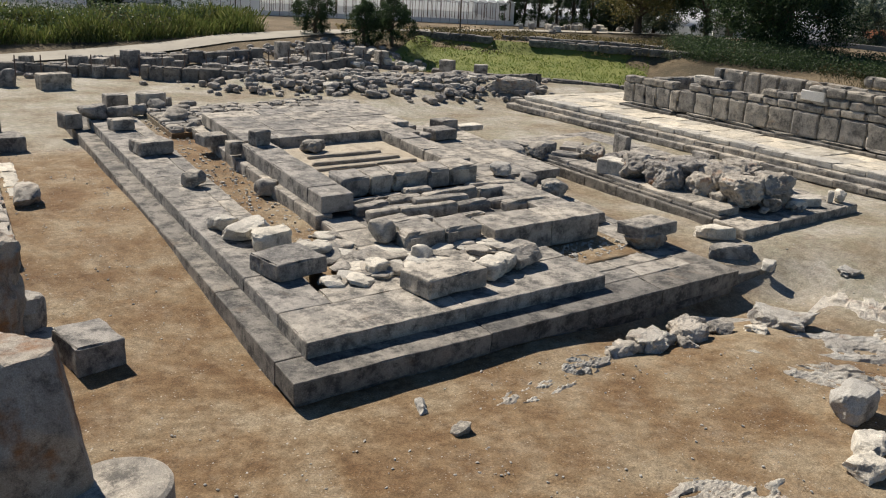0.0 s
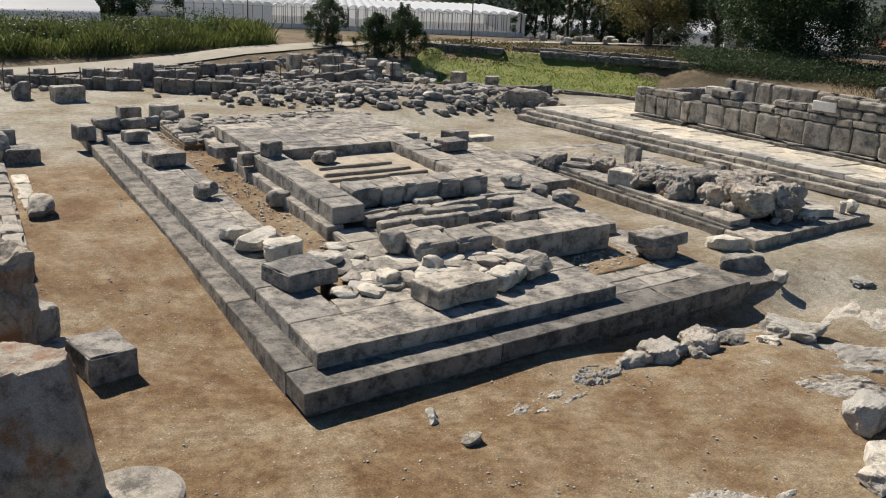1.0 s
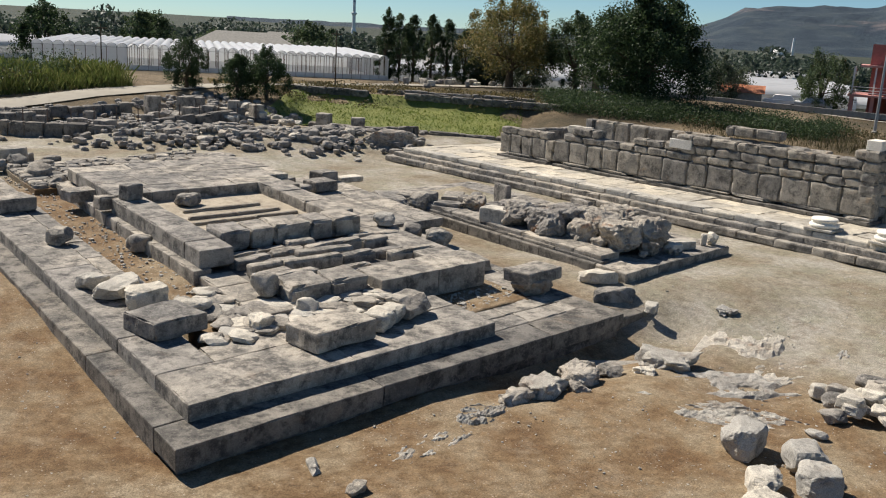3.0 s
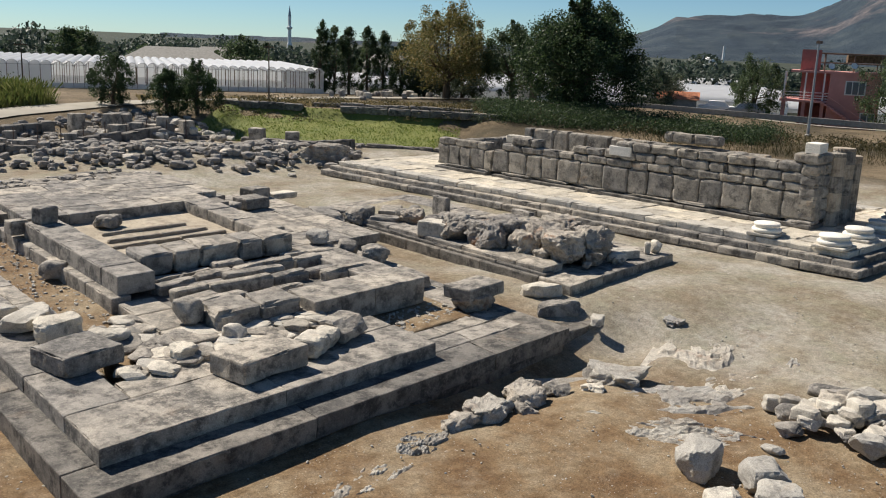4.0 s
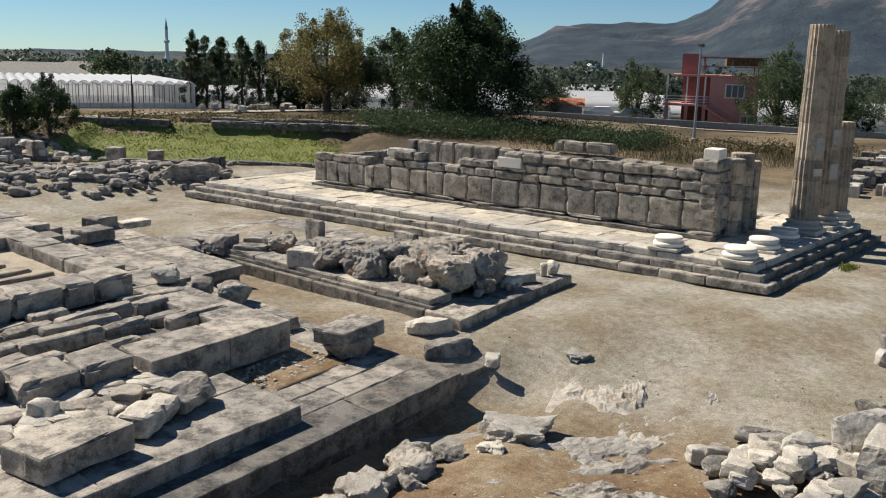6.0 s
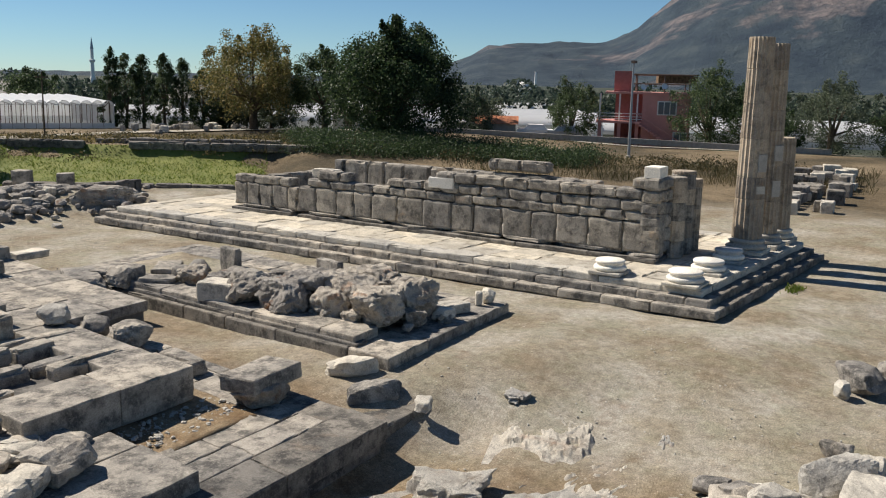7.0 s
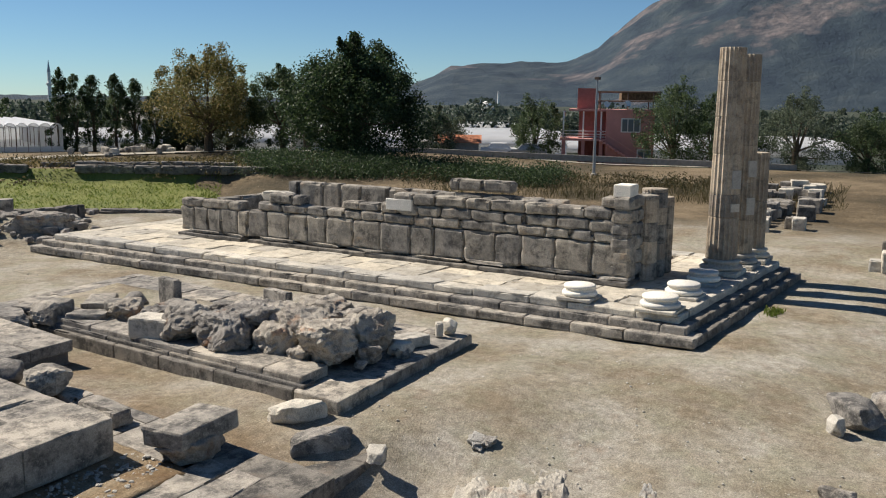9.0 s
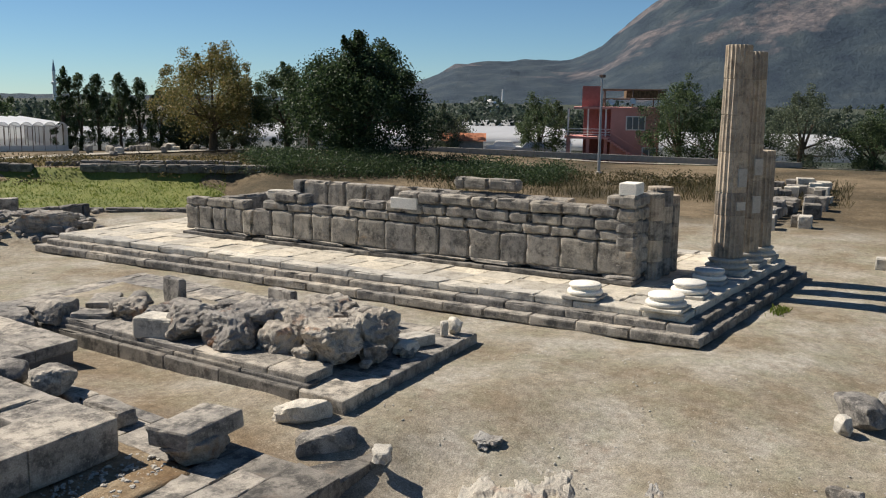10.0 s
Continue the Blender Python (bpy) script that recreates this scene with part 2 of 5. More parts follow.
def nz(x, y, z, s):
    return noise.noise((x + s * 3.7, y - s * 5.3, z + s * 1.9))


def mesh_of(name, verts, faces, material, smooth=False):
    me = bpy.data.meshes.new(name)
    me.from_pydata(verts, [], faces)
    me.materials.append(material)
    if smooth:
        me.polygons.foreach_set("use_smooth", [True] * len(me.polygons))
    me.update()
    return me


def part_mesh(name, me, parent, m=None, label="", kind=""):
    ob = new(name, me)
    if m is not None:
        ob.matrix_basis = m
    ob.parent = parent
    return tagged(ob, label=label, kind=kind)


def part(name, verts, faces, material, parent, label="", smooth=False, kind=""):
    return part_mesh(name, mesh_of(name, verts, faces, material, smooth), parent, None, label, kind)


def empty(name, m=None, **tags):
    ob = new(name)
    if m is not None:
        ob.matrix_basis = m
    return tagged(ob, **tags)


GRIDS = {}


def cube_grid(n):
    """A cube from -1 to 1 with n by n squares on each side, as points and quads."""
    if n in GRIDS:
        return GRIDS[n]
    index, pts, quads = {}, [], []

    def at(p):
        key = tuple(round(c * n) for c in p)
        if key not in index:
            index[key] = len(pts)
            pts.append(p)
        return index[key]

    for ax in range(3):
        for sgn in (-1, 1):
            for i in range(n):
                for j in range(n):
                    q = []
                    for di, dj in ((0, 0), (1, 0), (1, 1), (0, 1)):
                        p = [0, 0, 0]
                        p[ax], p[(ax + 1) % 3], p[(ax + 2) % 3] = sgn, -1 + 2 * (i + di) / n, -1 + 2 * (j + dj) / n
                        q.append(at(tuple(p)))
                    quads.append(tuple(q if sgn > 0 else q[::-1]))
    GRIDS[n] = (pts, quads)
    return GRIDS[n]


def stone_shape(l, w, h, seed, k=7.0, n=5, amp=0.05, freq=1.3, base=True):
    """A worn stone, l by w by h metres. k from 2 (boulder) to 24 (sharp squared block); amp: unevenness in metres."""
    pts, quads = cube_grid(n)
    half, out = (l / 2, w / 2, h / 2), []
    if k >= 9:
        edge = 0.30 / k if k >= 12 else 0.5 / k
        for p in pts:
            q = []
            ext = [abs(abs(c) - 1) < 1e-6 for c in p]
            for c, hf, e in zip(p, half, ext):
                if not e and abs(abs(c) - (1 - 2 / n)) < 1e-6:
                    c = math.copysign(1 - min(0.45, 2.2 * edge / hf), c)
                q.append(c * hf)
            d = nz(q[0] * freq, q[1] * freq, q[2] * freq, seed) + 0.5 * nz(q[0] * freq * 3, q[1] * freq * 3, q[2] * freq * 3, seed + 9)
            chip = max(0.0, nz(q[0] * 3.3, q[1] * 3.3, q[2] * 3.3, seed + 4) - 0.08) * 9
            pull = edge * (0, 0, 0.5, 0.75)[sum(ext)] * (1 + chip)
            out.append(tuple(c + (math.copysign(1, c) * (amp * d - pull) if e else 0) for c, e in zip(q, ext)))
    else:
        rr = random.Random(seed)
        cuts = []
        for i in range(9):
            nrm = Vector((rr.gauss(0, 1), rr.gauss(0, 1), rr.gauss(0, 0.9))).normalized()
            reach = math.sqrt(sum((a * b) ** 2 for a, b in zip(nrm, half)))
            cuts.append((nrm, reach * (rr.uniform(0.86, 1.06) if k >= 5 else rr.uniform(0.70, 0.98))))
        for p in pts:
            g = (abs(p[0]) ** k + abs(p[1]) ** k + abs(p[2]) ** k) ** (1 / k)
            q = Vector((p[0] / g * half[0], p[1] / g * half[1], p[2] / g * half[2]))
            for nrm, lim in cuts:
                over = q.dot(nrm) - lim
                if over > 0:
                    q -= nrm * over
            d = nz(q.x * freq, q.y * freq, q.z * freq, seed) + 0.5 * nz(q.x * freq * 2.7, q.y * freq * 2.7, q.z * freq * 2.7, seed + 9)
            d += 0.5 * nz(q.x * freq * 7, q.y * freq * 7, q.z * freq * 7, seed + 5)
            d -= 0.5 * abs(nz(q.x * freq * 1.9, q.y * freq * 1.9, q.z * freq * 2.6, seed + 2)) - 0.1
            out.append(tuple(q * (1 + 1.6 * amp * d / max(0.15, min(l, w, h)))))
    if base:
        low = min(c[2] for c in out)
        out = [(x, y, max(z - low - 0.02, -0.02)) for x, y, z in out]
    return out, quads


def stone_mesh(name, l, w, h, seed, material, k=7.0, n=5, amp=0.05, freq=1.3, smooth=None):
    v, f = stone_shape(l, w, h, seed, k, n, amp, freq)
    return mesh_of(name, v, f, material, k < 4.5 if smooth is None else smooth)


def lathe(profile, seg=32, flute=None):
    """A turned solid from (radius, height) pairs; flute(angle, radius, height) may change the radius."""
    v, f = [], []
    for r, z in profile:
        for i in range(seg):
            a = 2 * math.pi * i / seg
            rr = flute(a, r, z) if flute else r
            v.append((rr * math.cos(a), rr * math.sin(a), z))
    for j in range(len(profile) - 1):
        for i in range(seg):
            a, b = j * seg + i, j * seg + (i + 1) % seg
            f.append((a, b, b + seg, a + seg))
    f.append(tuple(range(seg))[::-1])
    f.append(tuple((len(profile) - 1) * seg + i for i in range(seg)))
    return v, f


def box(x0, y0, z0, x1, y1, z1):
    v = [(x, y, z) for z in (z0, z1) for x, y in ((x0, y0), (x1, y0), (x1, y1), (x0, y1))]
    f = [(3, 2, 1, 0), (4, 5, 6, 7), (0, 1, 5, 4), (1, 2, 6, 5), (2, 3, 7, 6), (3, 0, 4, 7)]
    return v, f


def joined(shapes):
    v, f = [], []
    for sv, sf in shapes:
        o = len(v)
        v += sv
        f += [tuple(i + o for i in q) for q in sf]
    return v, f


def moved(shape, m):
    return [tuple(m @ Vector(p)) for p in shape[0]], shape[1]


def tube(a, b, ra, rb=None, seg=8):
    a, b = Vector(a), Vector(b)
    v, f = lathe([(ra, 0), (ra if rb is None else rb, (b - a).length)], seg)
    m = Matrix.Translation(a) @ (b - a).to_track_quat("Z", "Y").to_matrix().to_4x4()
    return moved((v, f), m)


# ---- ground ----
def gz(x, y):
    r = math.hypot(x, y + 9)
    z = -0.43 + 0.76 * sstep((y + 1 + 0.35 * max(x, 0)) / 15.5) + 0.22 * sstep((x - 14) / 7)
    # level ground round the small temple and along the flank of the large one
    w = sstep((x - 13.5) / 2.5) * sstep((y - 0.4) / 1.8) * sstep((46 - x) / 10) * sstep((31 - y) / 6)
    z += (0.17 - 0.03 * sstep((x - 20) / 4) - z) * w
    w = sstep((x - 19) / 4) * sstep((46 - x) / 10) * sstep((3 - y) / 3) * sstep((y + 7) / 4)
    z += (0.14 - z) * w
    # trench before the front corner
    z -= 0.50 * sstep((x - 5) / 6) * sstep((16.4 - x) / 1.2) * math.exp(-((y - 0.2) / 1.2) ** 2)
    z -= 0.23 * sstep((x - 10) / 4) * sstep((21.0 - x) / 5) * sstep((0.6 - y) / 3) * sstep((y + 6) / 4)
    z += 1.5 * sstep((r - 56) / 14) * (0.35 + 0.65 * sstep((y - 0.15 * x - 8) / 20)) - 3.0 * sstep((r - 84) / 45)
    # sunken basin with the marsh
    bx, by = x - 38.1, y - 38.4
    a, b = (bx * 0.66 + by * -0.75), (bx * 0.75 + by * 0.66)
    z -= 0.7 * sstep((10.5 - abs(a)) / 2) * sstep((6.5 - abs(b)) / 1.5)
    return z


def spaced():
    fine = [i * 0.4 - 14 for i in range(int(60 / 0.4))]
    mid = [46 + i * 1.5 for i in range(50)]
    far, x = [], 121.0
    while x < 4600:
        x *= 1.28
        far.append(x)
    low, x = [], -14.0
    while x > -4600:
        x = x * 1.3 - 1
        low.append(x)
    return low[::-1] + fine + mid + far


xs = ys = spaced()
gv = []
for y in ys:
    for x in xs:
        near = sstep((70 - math.hypot(x - 10, y - 10)) / 30)
        gv.append((x, y, gz(x, y) + near * (0.05 * nz(x * 0.5, y * 0.5, 0, 3) + 0.03 * nz(x * 1.7, y * 1.7, 0, 5))))
nx = len(xs)
gf = [(j * nx + i, j * nx + i + 1, (j + 1) * nx + i + 1, (j + 1) * nx + i) for j in range(len(ys) - 1) for i in range(nx - 1)]
ground = tagged(new("ground", mesh_of("ground", gv, gf, EARTH, True)), "dry brown and grey gravelly earth with sparse grass", "ground", kind="structure")


# ---- block work ----
def along(shape, d, inward, slope=0.0, rise=0.0):
    """Lays a block's length along d and its depth along inward, both in plan, on ground that rises along them."""
    return [(x * d.x + y * inward.x, x * d.y + y * inward.y, z + x * slope + y * rise) for x, y, z in shape[0]], shape[1]


def run(parent, name, p0, p1, depth, height, top0, top1, lengths, material, seed, amp=0.012, k=16.0, gap=0.005, skip=0.0, jag=0.0, n=4, plan=None):
    """A row of squared blocks from p0 to p1 in plan; depth goes to the left of the way; tops from top0 to top1."""
    rng = random.Random(seed)
    a, b = Vector(p0), Vector(p1)
    total, s = (b - a).length, 0.0
    d = (b - a) / total
    side, rise = Vector((-d.y, d.x)), 0.0
    if plan is not None:
        axis = plan.dv if abs(plan.dv.dot(d)) < abs(plan.du.dot(d)) else plan.du
        sgn = 1 if axis.dot(side) > 0 else -1
        rise = sgn * plan.rise if axis is plan.dv else 0.0
        side = axis * sgn
    while s < total - 0.05:
        l = min(rng.uniform(*lengths), total - s)
        if total - s - l < lengths[0] * 0.45:
            l = total - s
        if rng.random() >= skip:
            dep = depth * (1 + jag * rng.uniform(-0.4, 0.1))
            hh = height - jag * rng.uniform(0, 0.16)
            c = a + d * (s + l / 2) + side * (dep / 2)
            top = top0 + (top1 - top0) * (s + l / 2) / total
            v, f = along(stone_shape(l - gap, dep, hh, rng.randint(0, 9999), k, max(n, min(14, int(l / 0.24))), amp), d, side, (top1 - top0) / total, rise)
            part_mesh(name, mesh_of(name, v, f, material, k < 4.5), parent, Matrix.Translation((c.x, c.y, top + rise * dep / 2 - height + rng.uniform(-0.006, 0.006))))
        s += l


def paving(parent, name, at_uv, u0, v0, u1, v1, size_u, size_v, thick, ztop, material, seed, amp=0.008, gap=0.008, lost=0.0, uneven=0.01, k=18.0):
    """Rows of slabs over a patch of plan; at_uv gives a place for (u, v)."""
    rng = random.Random(seed)
    v = v0
    while v < v1 - 0.1:
        w = min(rng.uniform(*size_v), v1 - v)
        if v1 - v - w < 0.3:
            w = v1 - v
        u = u0
        while u < u1 - 0.1:
            l = min(rng.uniform(*size_u), u1 - u)
            if u1 - u - l < 0.35:
                l = u1 - u
            if rng.random() >= lost:
                x, y, z = at_uv(u + l / 2, v + w / 2)
                sv, sf = along(stone_shape(l - gap, w - gap, thick, rng.randint(0, 9999), k, 7, amp), at_uv.du, at_uv.dv, 0.0, at_uv.rise)
                part_mesh(name, mesh_of(name, sv, sf, material), parent, Matrix.Translation((x, y, z + ztop - thick + rng.uniform(-uneven, uneven))))
            u += l
        v += w


class Plan:
    """A temple's plan: along its front (u) and its flank (v), which rises slightly."""
    def __init__(self, origin, du, dv, rise):
        self.o, self.du, self.dv, self.rise = Vector(origin), Vector(du), Vector(dv), rise
        self.turn = math.atan2(du[1], du[0]) * 0.5 - math.atan2(dv[0], dv[1]) * 0.5

    def __call__(self, u, v):
        p = self.o + self.du * u + self.dv * v
        return p.x, p.y, self.rise * v

    def p(self, u, v):
        return self(u, v)[:2]

    def slab(self, name, u0, v0, u1, v1, zb, zt, material, parent, nu=2, nv=2, rough=0.0, seed=1, label="", smooth=False):
        v, f = [], []
        for j in range(nv + 1):
            for i in range(nu + 1):
                x, y, z = self(u0 + (u1 - u0) * i / nu, v0 + (v1 - v0) * j / nv)
                v.append((x, y, z + zt + rough * (nz(x * 0.8, y * 0.8, 0, seed) + 0.5 * nz(x * 2.3, y * 2.3, 0, seed))))
        f = [(j * (nu + 1) + i, j * (nu + 1) + i + 1, (j + 1) * (nu + 1) + i + 1, (j + 1) * (nu + 1) + i) for j in range(nv) for i in range(nu)]
        o = len(v)
        ring = [i for i in range(nu + 1)] + [(j + 1) * (nu + 1) - 1 for j in range(1, nv + 1)] + [nv * (nu + 1) + i for i in range(nu - 1, -1, -1)] + [j * (nu + 1) for j in range(nv - 1, 0, -1)]
        v += [(v[i][0], v[i][1], v[i][2] - (zt - zb)) for i in ring]
        f += [(ring[i], o + i, o + (i + 1) % len(ring), ring[(i + 1) % len(ring)]) for i in range(len(ring))]
        f = [q[::-1] if k >= nu * nv else q for k, q in enumerate(f)]
        f = f[:nu * nv] + [q[::-1] for q in f[nu * nv:]]
        return part(name, v, f, material, parent, label, smooth)


# ---- near temple foundation ----
AP = Plan((-0.3, 0.4), (1.0, 0.035), (0.095, 1.0), 0.026)
apollo = empty("temple_foundation", label="grey limestone stepped foundation of a ruined temple", category="ruin")


def ap_run(name, u0, v0, u1, v1, depth, height, top, lengths, seed, material=GREY_STEP, **kw):
    kw["plan"] = AP
    run(apollo, name, AP.p(u0, v0), AP.p(u1, v1), depth, height, top + AP.rise * v0, top + AP.rise * v1, lengths, material, seed, **kw)


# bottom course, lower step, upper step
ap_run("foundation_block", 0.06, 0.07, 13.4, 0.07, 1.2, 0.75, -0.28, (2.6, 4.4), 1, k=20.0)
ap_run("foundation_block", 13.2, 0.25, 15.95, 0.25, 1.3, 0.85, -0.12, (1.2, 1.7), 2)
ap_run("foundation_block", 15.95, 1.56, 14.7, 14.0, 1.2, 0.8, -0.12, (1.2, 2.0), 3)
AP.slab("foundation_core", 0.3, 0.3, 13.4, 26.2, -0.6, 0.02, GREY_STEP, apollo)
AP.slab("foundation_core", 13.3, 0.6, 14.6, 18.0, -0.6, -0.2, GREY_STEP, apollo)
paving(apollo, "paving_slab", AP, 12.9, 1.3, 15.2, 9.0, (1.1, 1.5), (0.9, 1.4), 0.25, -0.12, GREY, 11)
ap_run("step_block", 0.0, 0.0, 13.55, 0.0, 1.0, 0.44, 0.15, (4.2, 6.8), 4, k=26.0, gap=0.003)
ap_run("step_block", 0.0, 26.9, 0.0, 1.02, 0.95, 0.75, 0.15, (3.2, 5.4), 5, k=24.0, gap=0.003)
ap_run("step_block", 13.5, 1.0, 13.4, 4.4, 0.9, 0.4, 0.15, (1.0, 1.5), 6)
ap_run("step_block", 0.62, 0.8, 9.05, 0.8, 1.6, 0.37, 0.5, (3.4, 5.2), 7, material=GREY, k=24.0, gap=0.003)
ap_run("step_block", 0.62, 24.3, 0.62, 2.42, 1.3, 0.37, 0.5, (2.4, 4.4), 8, material=GREY, k=24.0, gap=0.003)
paving(apollo, "paving_slab", AP, 1.95, 2.42, 9.0, 3.3, (1.5, 2.6), (0.85, 0.9), 0.3, 0.49, GREY, 12)
paving(apollo, "paving_slab", AP, 1.95, 6.2, 2.5, 24.2, (0.8, 1.0), (1.2, 2.0), 0.3, 0.48, GREY, 13, lost=0.06)
paving(apollo, "paving_slab", AP, 9.1, 1.02, 12.7, 2.5, (1.1, 1.7), (0.7, 0.8), 0.25, 0.16, GREY, 14)
paving(apollo, "paving_slab", AP, 12.0, 3.0, 13.4, 16.5, (0.9, 1.4), (1.0, 1.7), 0.25, 0.17, GREY, 15, lost=0.05)
AP.slab("gravel_fill", 2.4, 3.2, 5.2, 24.3, -0.2, 0.41, EARTH, apollo, 14, 90, 0.07, 4, "stony brown earth fill", True)
AP.slab("gravel_fill", 8.9, 2.3, 12.1, 4.6, -0.3, 0.13, EARTH, apollo, 20, 14, 0.06, 6, "stony brown earth fill", True)

# inner building
AP.slab("inner_core", 4.0, 4.3, 11.4, 21.8, -0.2, 0.60, GREY_STEP, apollo, 4, 8)
ap_run("inner_block", 7.6, 3.9, 11.6, 3.9, 1.3, 0.75, 0.92, (1.2, 2.2), 20, material=GREY)
ap_run("inner_block", 3.85, 7.4, 3.85, 3.9, 1.0, 0.5, 0.66, (1.0, 1.6), 21, material=GREY)
ap_run("inner_block", 3.7, 20.0, 3.7, 7.4, 0.55, 0.5, 0.80, (1.0, 1.8), 22, material=GREY)
ap_run("inner_block", 11.6, 5.22, 11.6, 20.0, 1.3, 0.75, 0.86, (1.2, 2.2), 23, material=GREY)
ap_run("cella_beam", 3.95, 14.5, 3.95, 7.55, 1.05, 0.5, 1.28, (2.0, 3.4), 24, material=GREY)
ap_run("cella_block", 5.05, 8.45, 10.1, 8.45, 1.1, 0.6, 1.42, (0.75, 1.4), 25, material=GREY, k=10, amp=0.03)
ap_run("cella_block", 10.5, 9.5, 10.5, 14.6, 1.0, 0.6, 1.36, (1.0, 1.8), 26, material=GREY, k=12, amp=0.025)
AP.slab("cella_floor", 4.9, 9.4, 9.6, 14.7, 0.5, 0.98, MOSAIC, apollo, 6, 6, 0.02, 7, "pale worn mosaic floor")
for i, vv in enumerate((11.0, 11.7, 12.6)):
    ap_run("floor_ridge", 5.3 + 0.2 * i, vv, 9.2 - 0.3 * i, vv, 0.16, 0.2, 1.09, (1.6, 2.6), 27 + i, material=MOSAIC, k=12)
AP.slab("inner_core", 4.2, 14.6, 11.4, 19.6, 0.4, 1.12, GREY_STEP, apollo)
paving(apollo, "paving_slab", AP, 4.1, 14.55, 11.5, 19.6, (1.2, 2.2), (1.1, 1.6), 0.45, 1.34, GREY, 31, lost=0.04)
paving(apollo, "flagstone", AP, 2.9, 19.7, 12.8, 24.4, (0.5, 1.0), (0.5, 0.9), 0.25, 0.78, GREY, 32, amp=0.03, gap=0.05, uneven=0.04, lost=0.06, k=10)
AP.slab("inner_core", 2.9, 19.6, 12.8, 24.4, -0.2, 0.60, EARTH, apollo, 10, 6, 0.03)
# broken slabs before the cella
rng = random.Random(5)
for row in range(6):
    u = 4.95
    while u < 9.5:
        l = rng.uniform(0.8, 2.1)
        if rng.random() > 0.15:
            x, y, z = AP(u + l / 2, 5.6 + row * 0.5)
            me = stone_mesh("broken_slab", l * 0.96, rng.uniform(0.34, 0.46), 0.42, rng.randint(0, 999), GREY, 11, 6, 0.035)
            part_mesh("broken_slab", me, apollo, pose(x, y, z + 0.56 + rng.uniform(-0.13, 0.06), rng.uniform(-2, 2), rng.uniform(-2, 2), rng.uniform(-4, 4)))
        u += l
ap_run("inner_block", 5.0, 4.35, 7.5, 4.35, 1.15, 0.5, 0.98, (1.2, 1.4), 33, material=GREY, k=9, amp=0.03)
# edging and paved terrace on the far flank
ap_run("edge_block", 12.9, 4.9, 12.85, 9.5, 0.55, 0.4, 0.52, (1.0, 1.5), 34, material=GREY, k=10, amp=0.02)
AP.slab("terrace_core", 12.0, 9.6, 14.6, 18.0, -0.1, 0.42, GREY_STEP, apollo)
paving(apollo, "paving_slab", AP, 11.9, 9.5, 14.7, 18.0, (1.2, 1.7), (1.2, 2.0), 0.3, 0.62, GREY, 35)


def ap_z(x, y, level):
    return level + AP.rise * (y - 0.4)


# ---- middle temple ----
AR = Plan((15.9, 2.75), (1.0, 0.06), (0.055, 1.0), 0.012)
artemis = empty("small_temple_foundation", label="low grey limestone platform of a small ruined temple", category="ruin")


def ar_run(name, u0, v0, u1, v1, depth, height, top, lengths, seed, material=GREY_STEP, **kw):
    kw["plan"] = AR
    run(artemis, name, AR.p(u0, v0), AR.p(u1, v1), depth, height, top + AR.rise * v0, top + AR.rise * v1, lengths, material, seed, **kw)


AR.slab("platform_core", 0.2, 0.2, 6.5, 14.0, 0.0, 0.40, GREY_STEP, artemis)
ar_run("platform_block", 0, 0, 6.7, 0, 1.3, 0.7, 0.47, (1.5, 2.6), 41, material=GREY)
paving(artemis, "paving_slab", AR, 0.9, 1.3, 6.5, 13.8, (1.2, 2.0), (1.2, 1.8), 0.25, 0.47, GREY, 42)
ar_run("platform_block", 0.0, 14.0, 0.0, 1.32, 0.9, 0.6, 0.46, (1.6, 2.8), 43)
ar_run("step_block", 0.14, 12.5, 0.14, 1.1, 0.5, 0.2, 0.57, (2.0, 3.0), 44)
ar_run("step_block", 0.22, 12.3, 0.22, 1.25, 1.1, 0.30, 0.72, (1.6, 2.8), 45, material=GREY)
AR.slab("inner_fill", 1.1, 3.0, 4.4, 12.4, 0.3, 0.62, EARTH, artemis, 10, 20, 0.06, 8, "reddish earth between the stones", True)

# ---- far temple ----
LE = Plan((25.25, -2.25), (1.0, -0.055), (0.015, 1.0), 0.0)
leto = empty("large_temple", label="large ruined temple with pale steps and grey cella walls", category="ruin")
LW, LL, LZ = 12.6, 28.6, 0.26


def le_run(name, u0, v0, u1, v1, depth, height, top, lengths, seed, material=GREY, **kw):
    kw["plan"] = LE
    run(leto, name, LE.p(u0, v0), LE.p(u1, v1), depth, height, top, top, lengths, material, seed, **kw)


for i, (inset, top, hh) in enumerate(((0.0, 0.46, 0.3), (0.34, 0.70, 0.28), (0.68, 0.96, 0.28))):
    mat_i = (GREY, GREY, PALE)[i]
    jg = (0.03, 0.08, 0.35)[i]
    le_run("step_block", inset, LL - inset, inset, inset, 0.9, hh, top, (1.2, 2.3), 50 + i, mat_i, jag=jg, k=12, amp=0.025)
    # lower front steps in the shade-darkened stone, flanks in plain grey
    le_run("step_block", inset + 0.9, inset, LW - inset, inset, 0.9, hh, top, (1.2, 2.0), 55 + i, (GREY_STEP, GREY_STEP, PALE)[i], jag=jg * 0.4, k=13, amp=0.02)
    le_run("step_block", LW - inset, inset + 0.9, LW - inset, LL - inset, 0.9, hh, top, (1.4, 2.4), 60 + i, mat_i, k=12, amp=0.02)
LE.slab("platform_core", 0.5, 0.5, LW - 0.5, LL - 0.4, 0.1, 0.64, GREY, leto)
paving(leto, "walkway_slab", LE, 1.35, 1.55, 4.2, LL - 0.7, (0.9, 1.5), (1.0, 1.7), 0.25, 0.945, WALKWAY, 65, lost=0.0, uneven=0.02, amp=0.03, k=13.0)
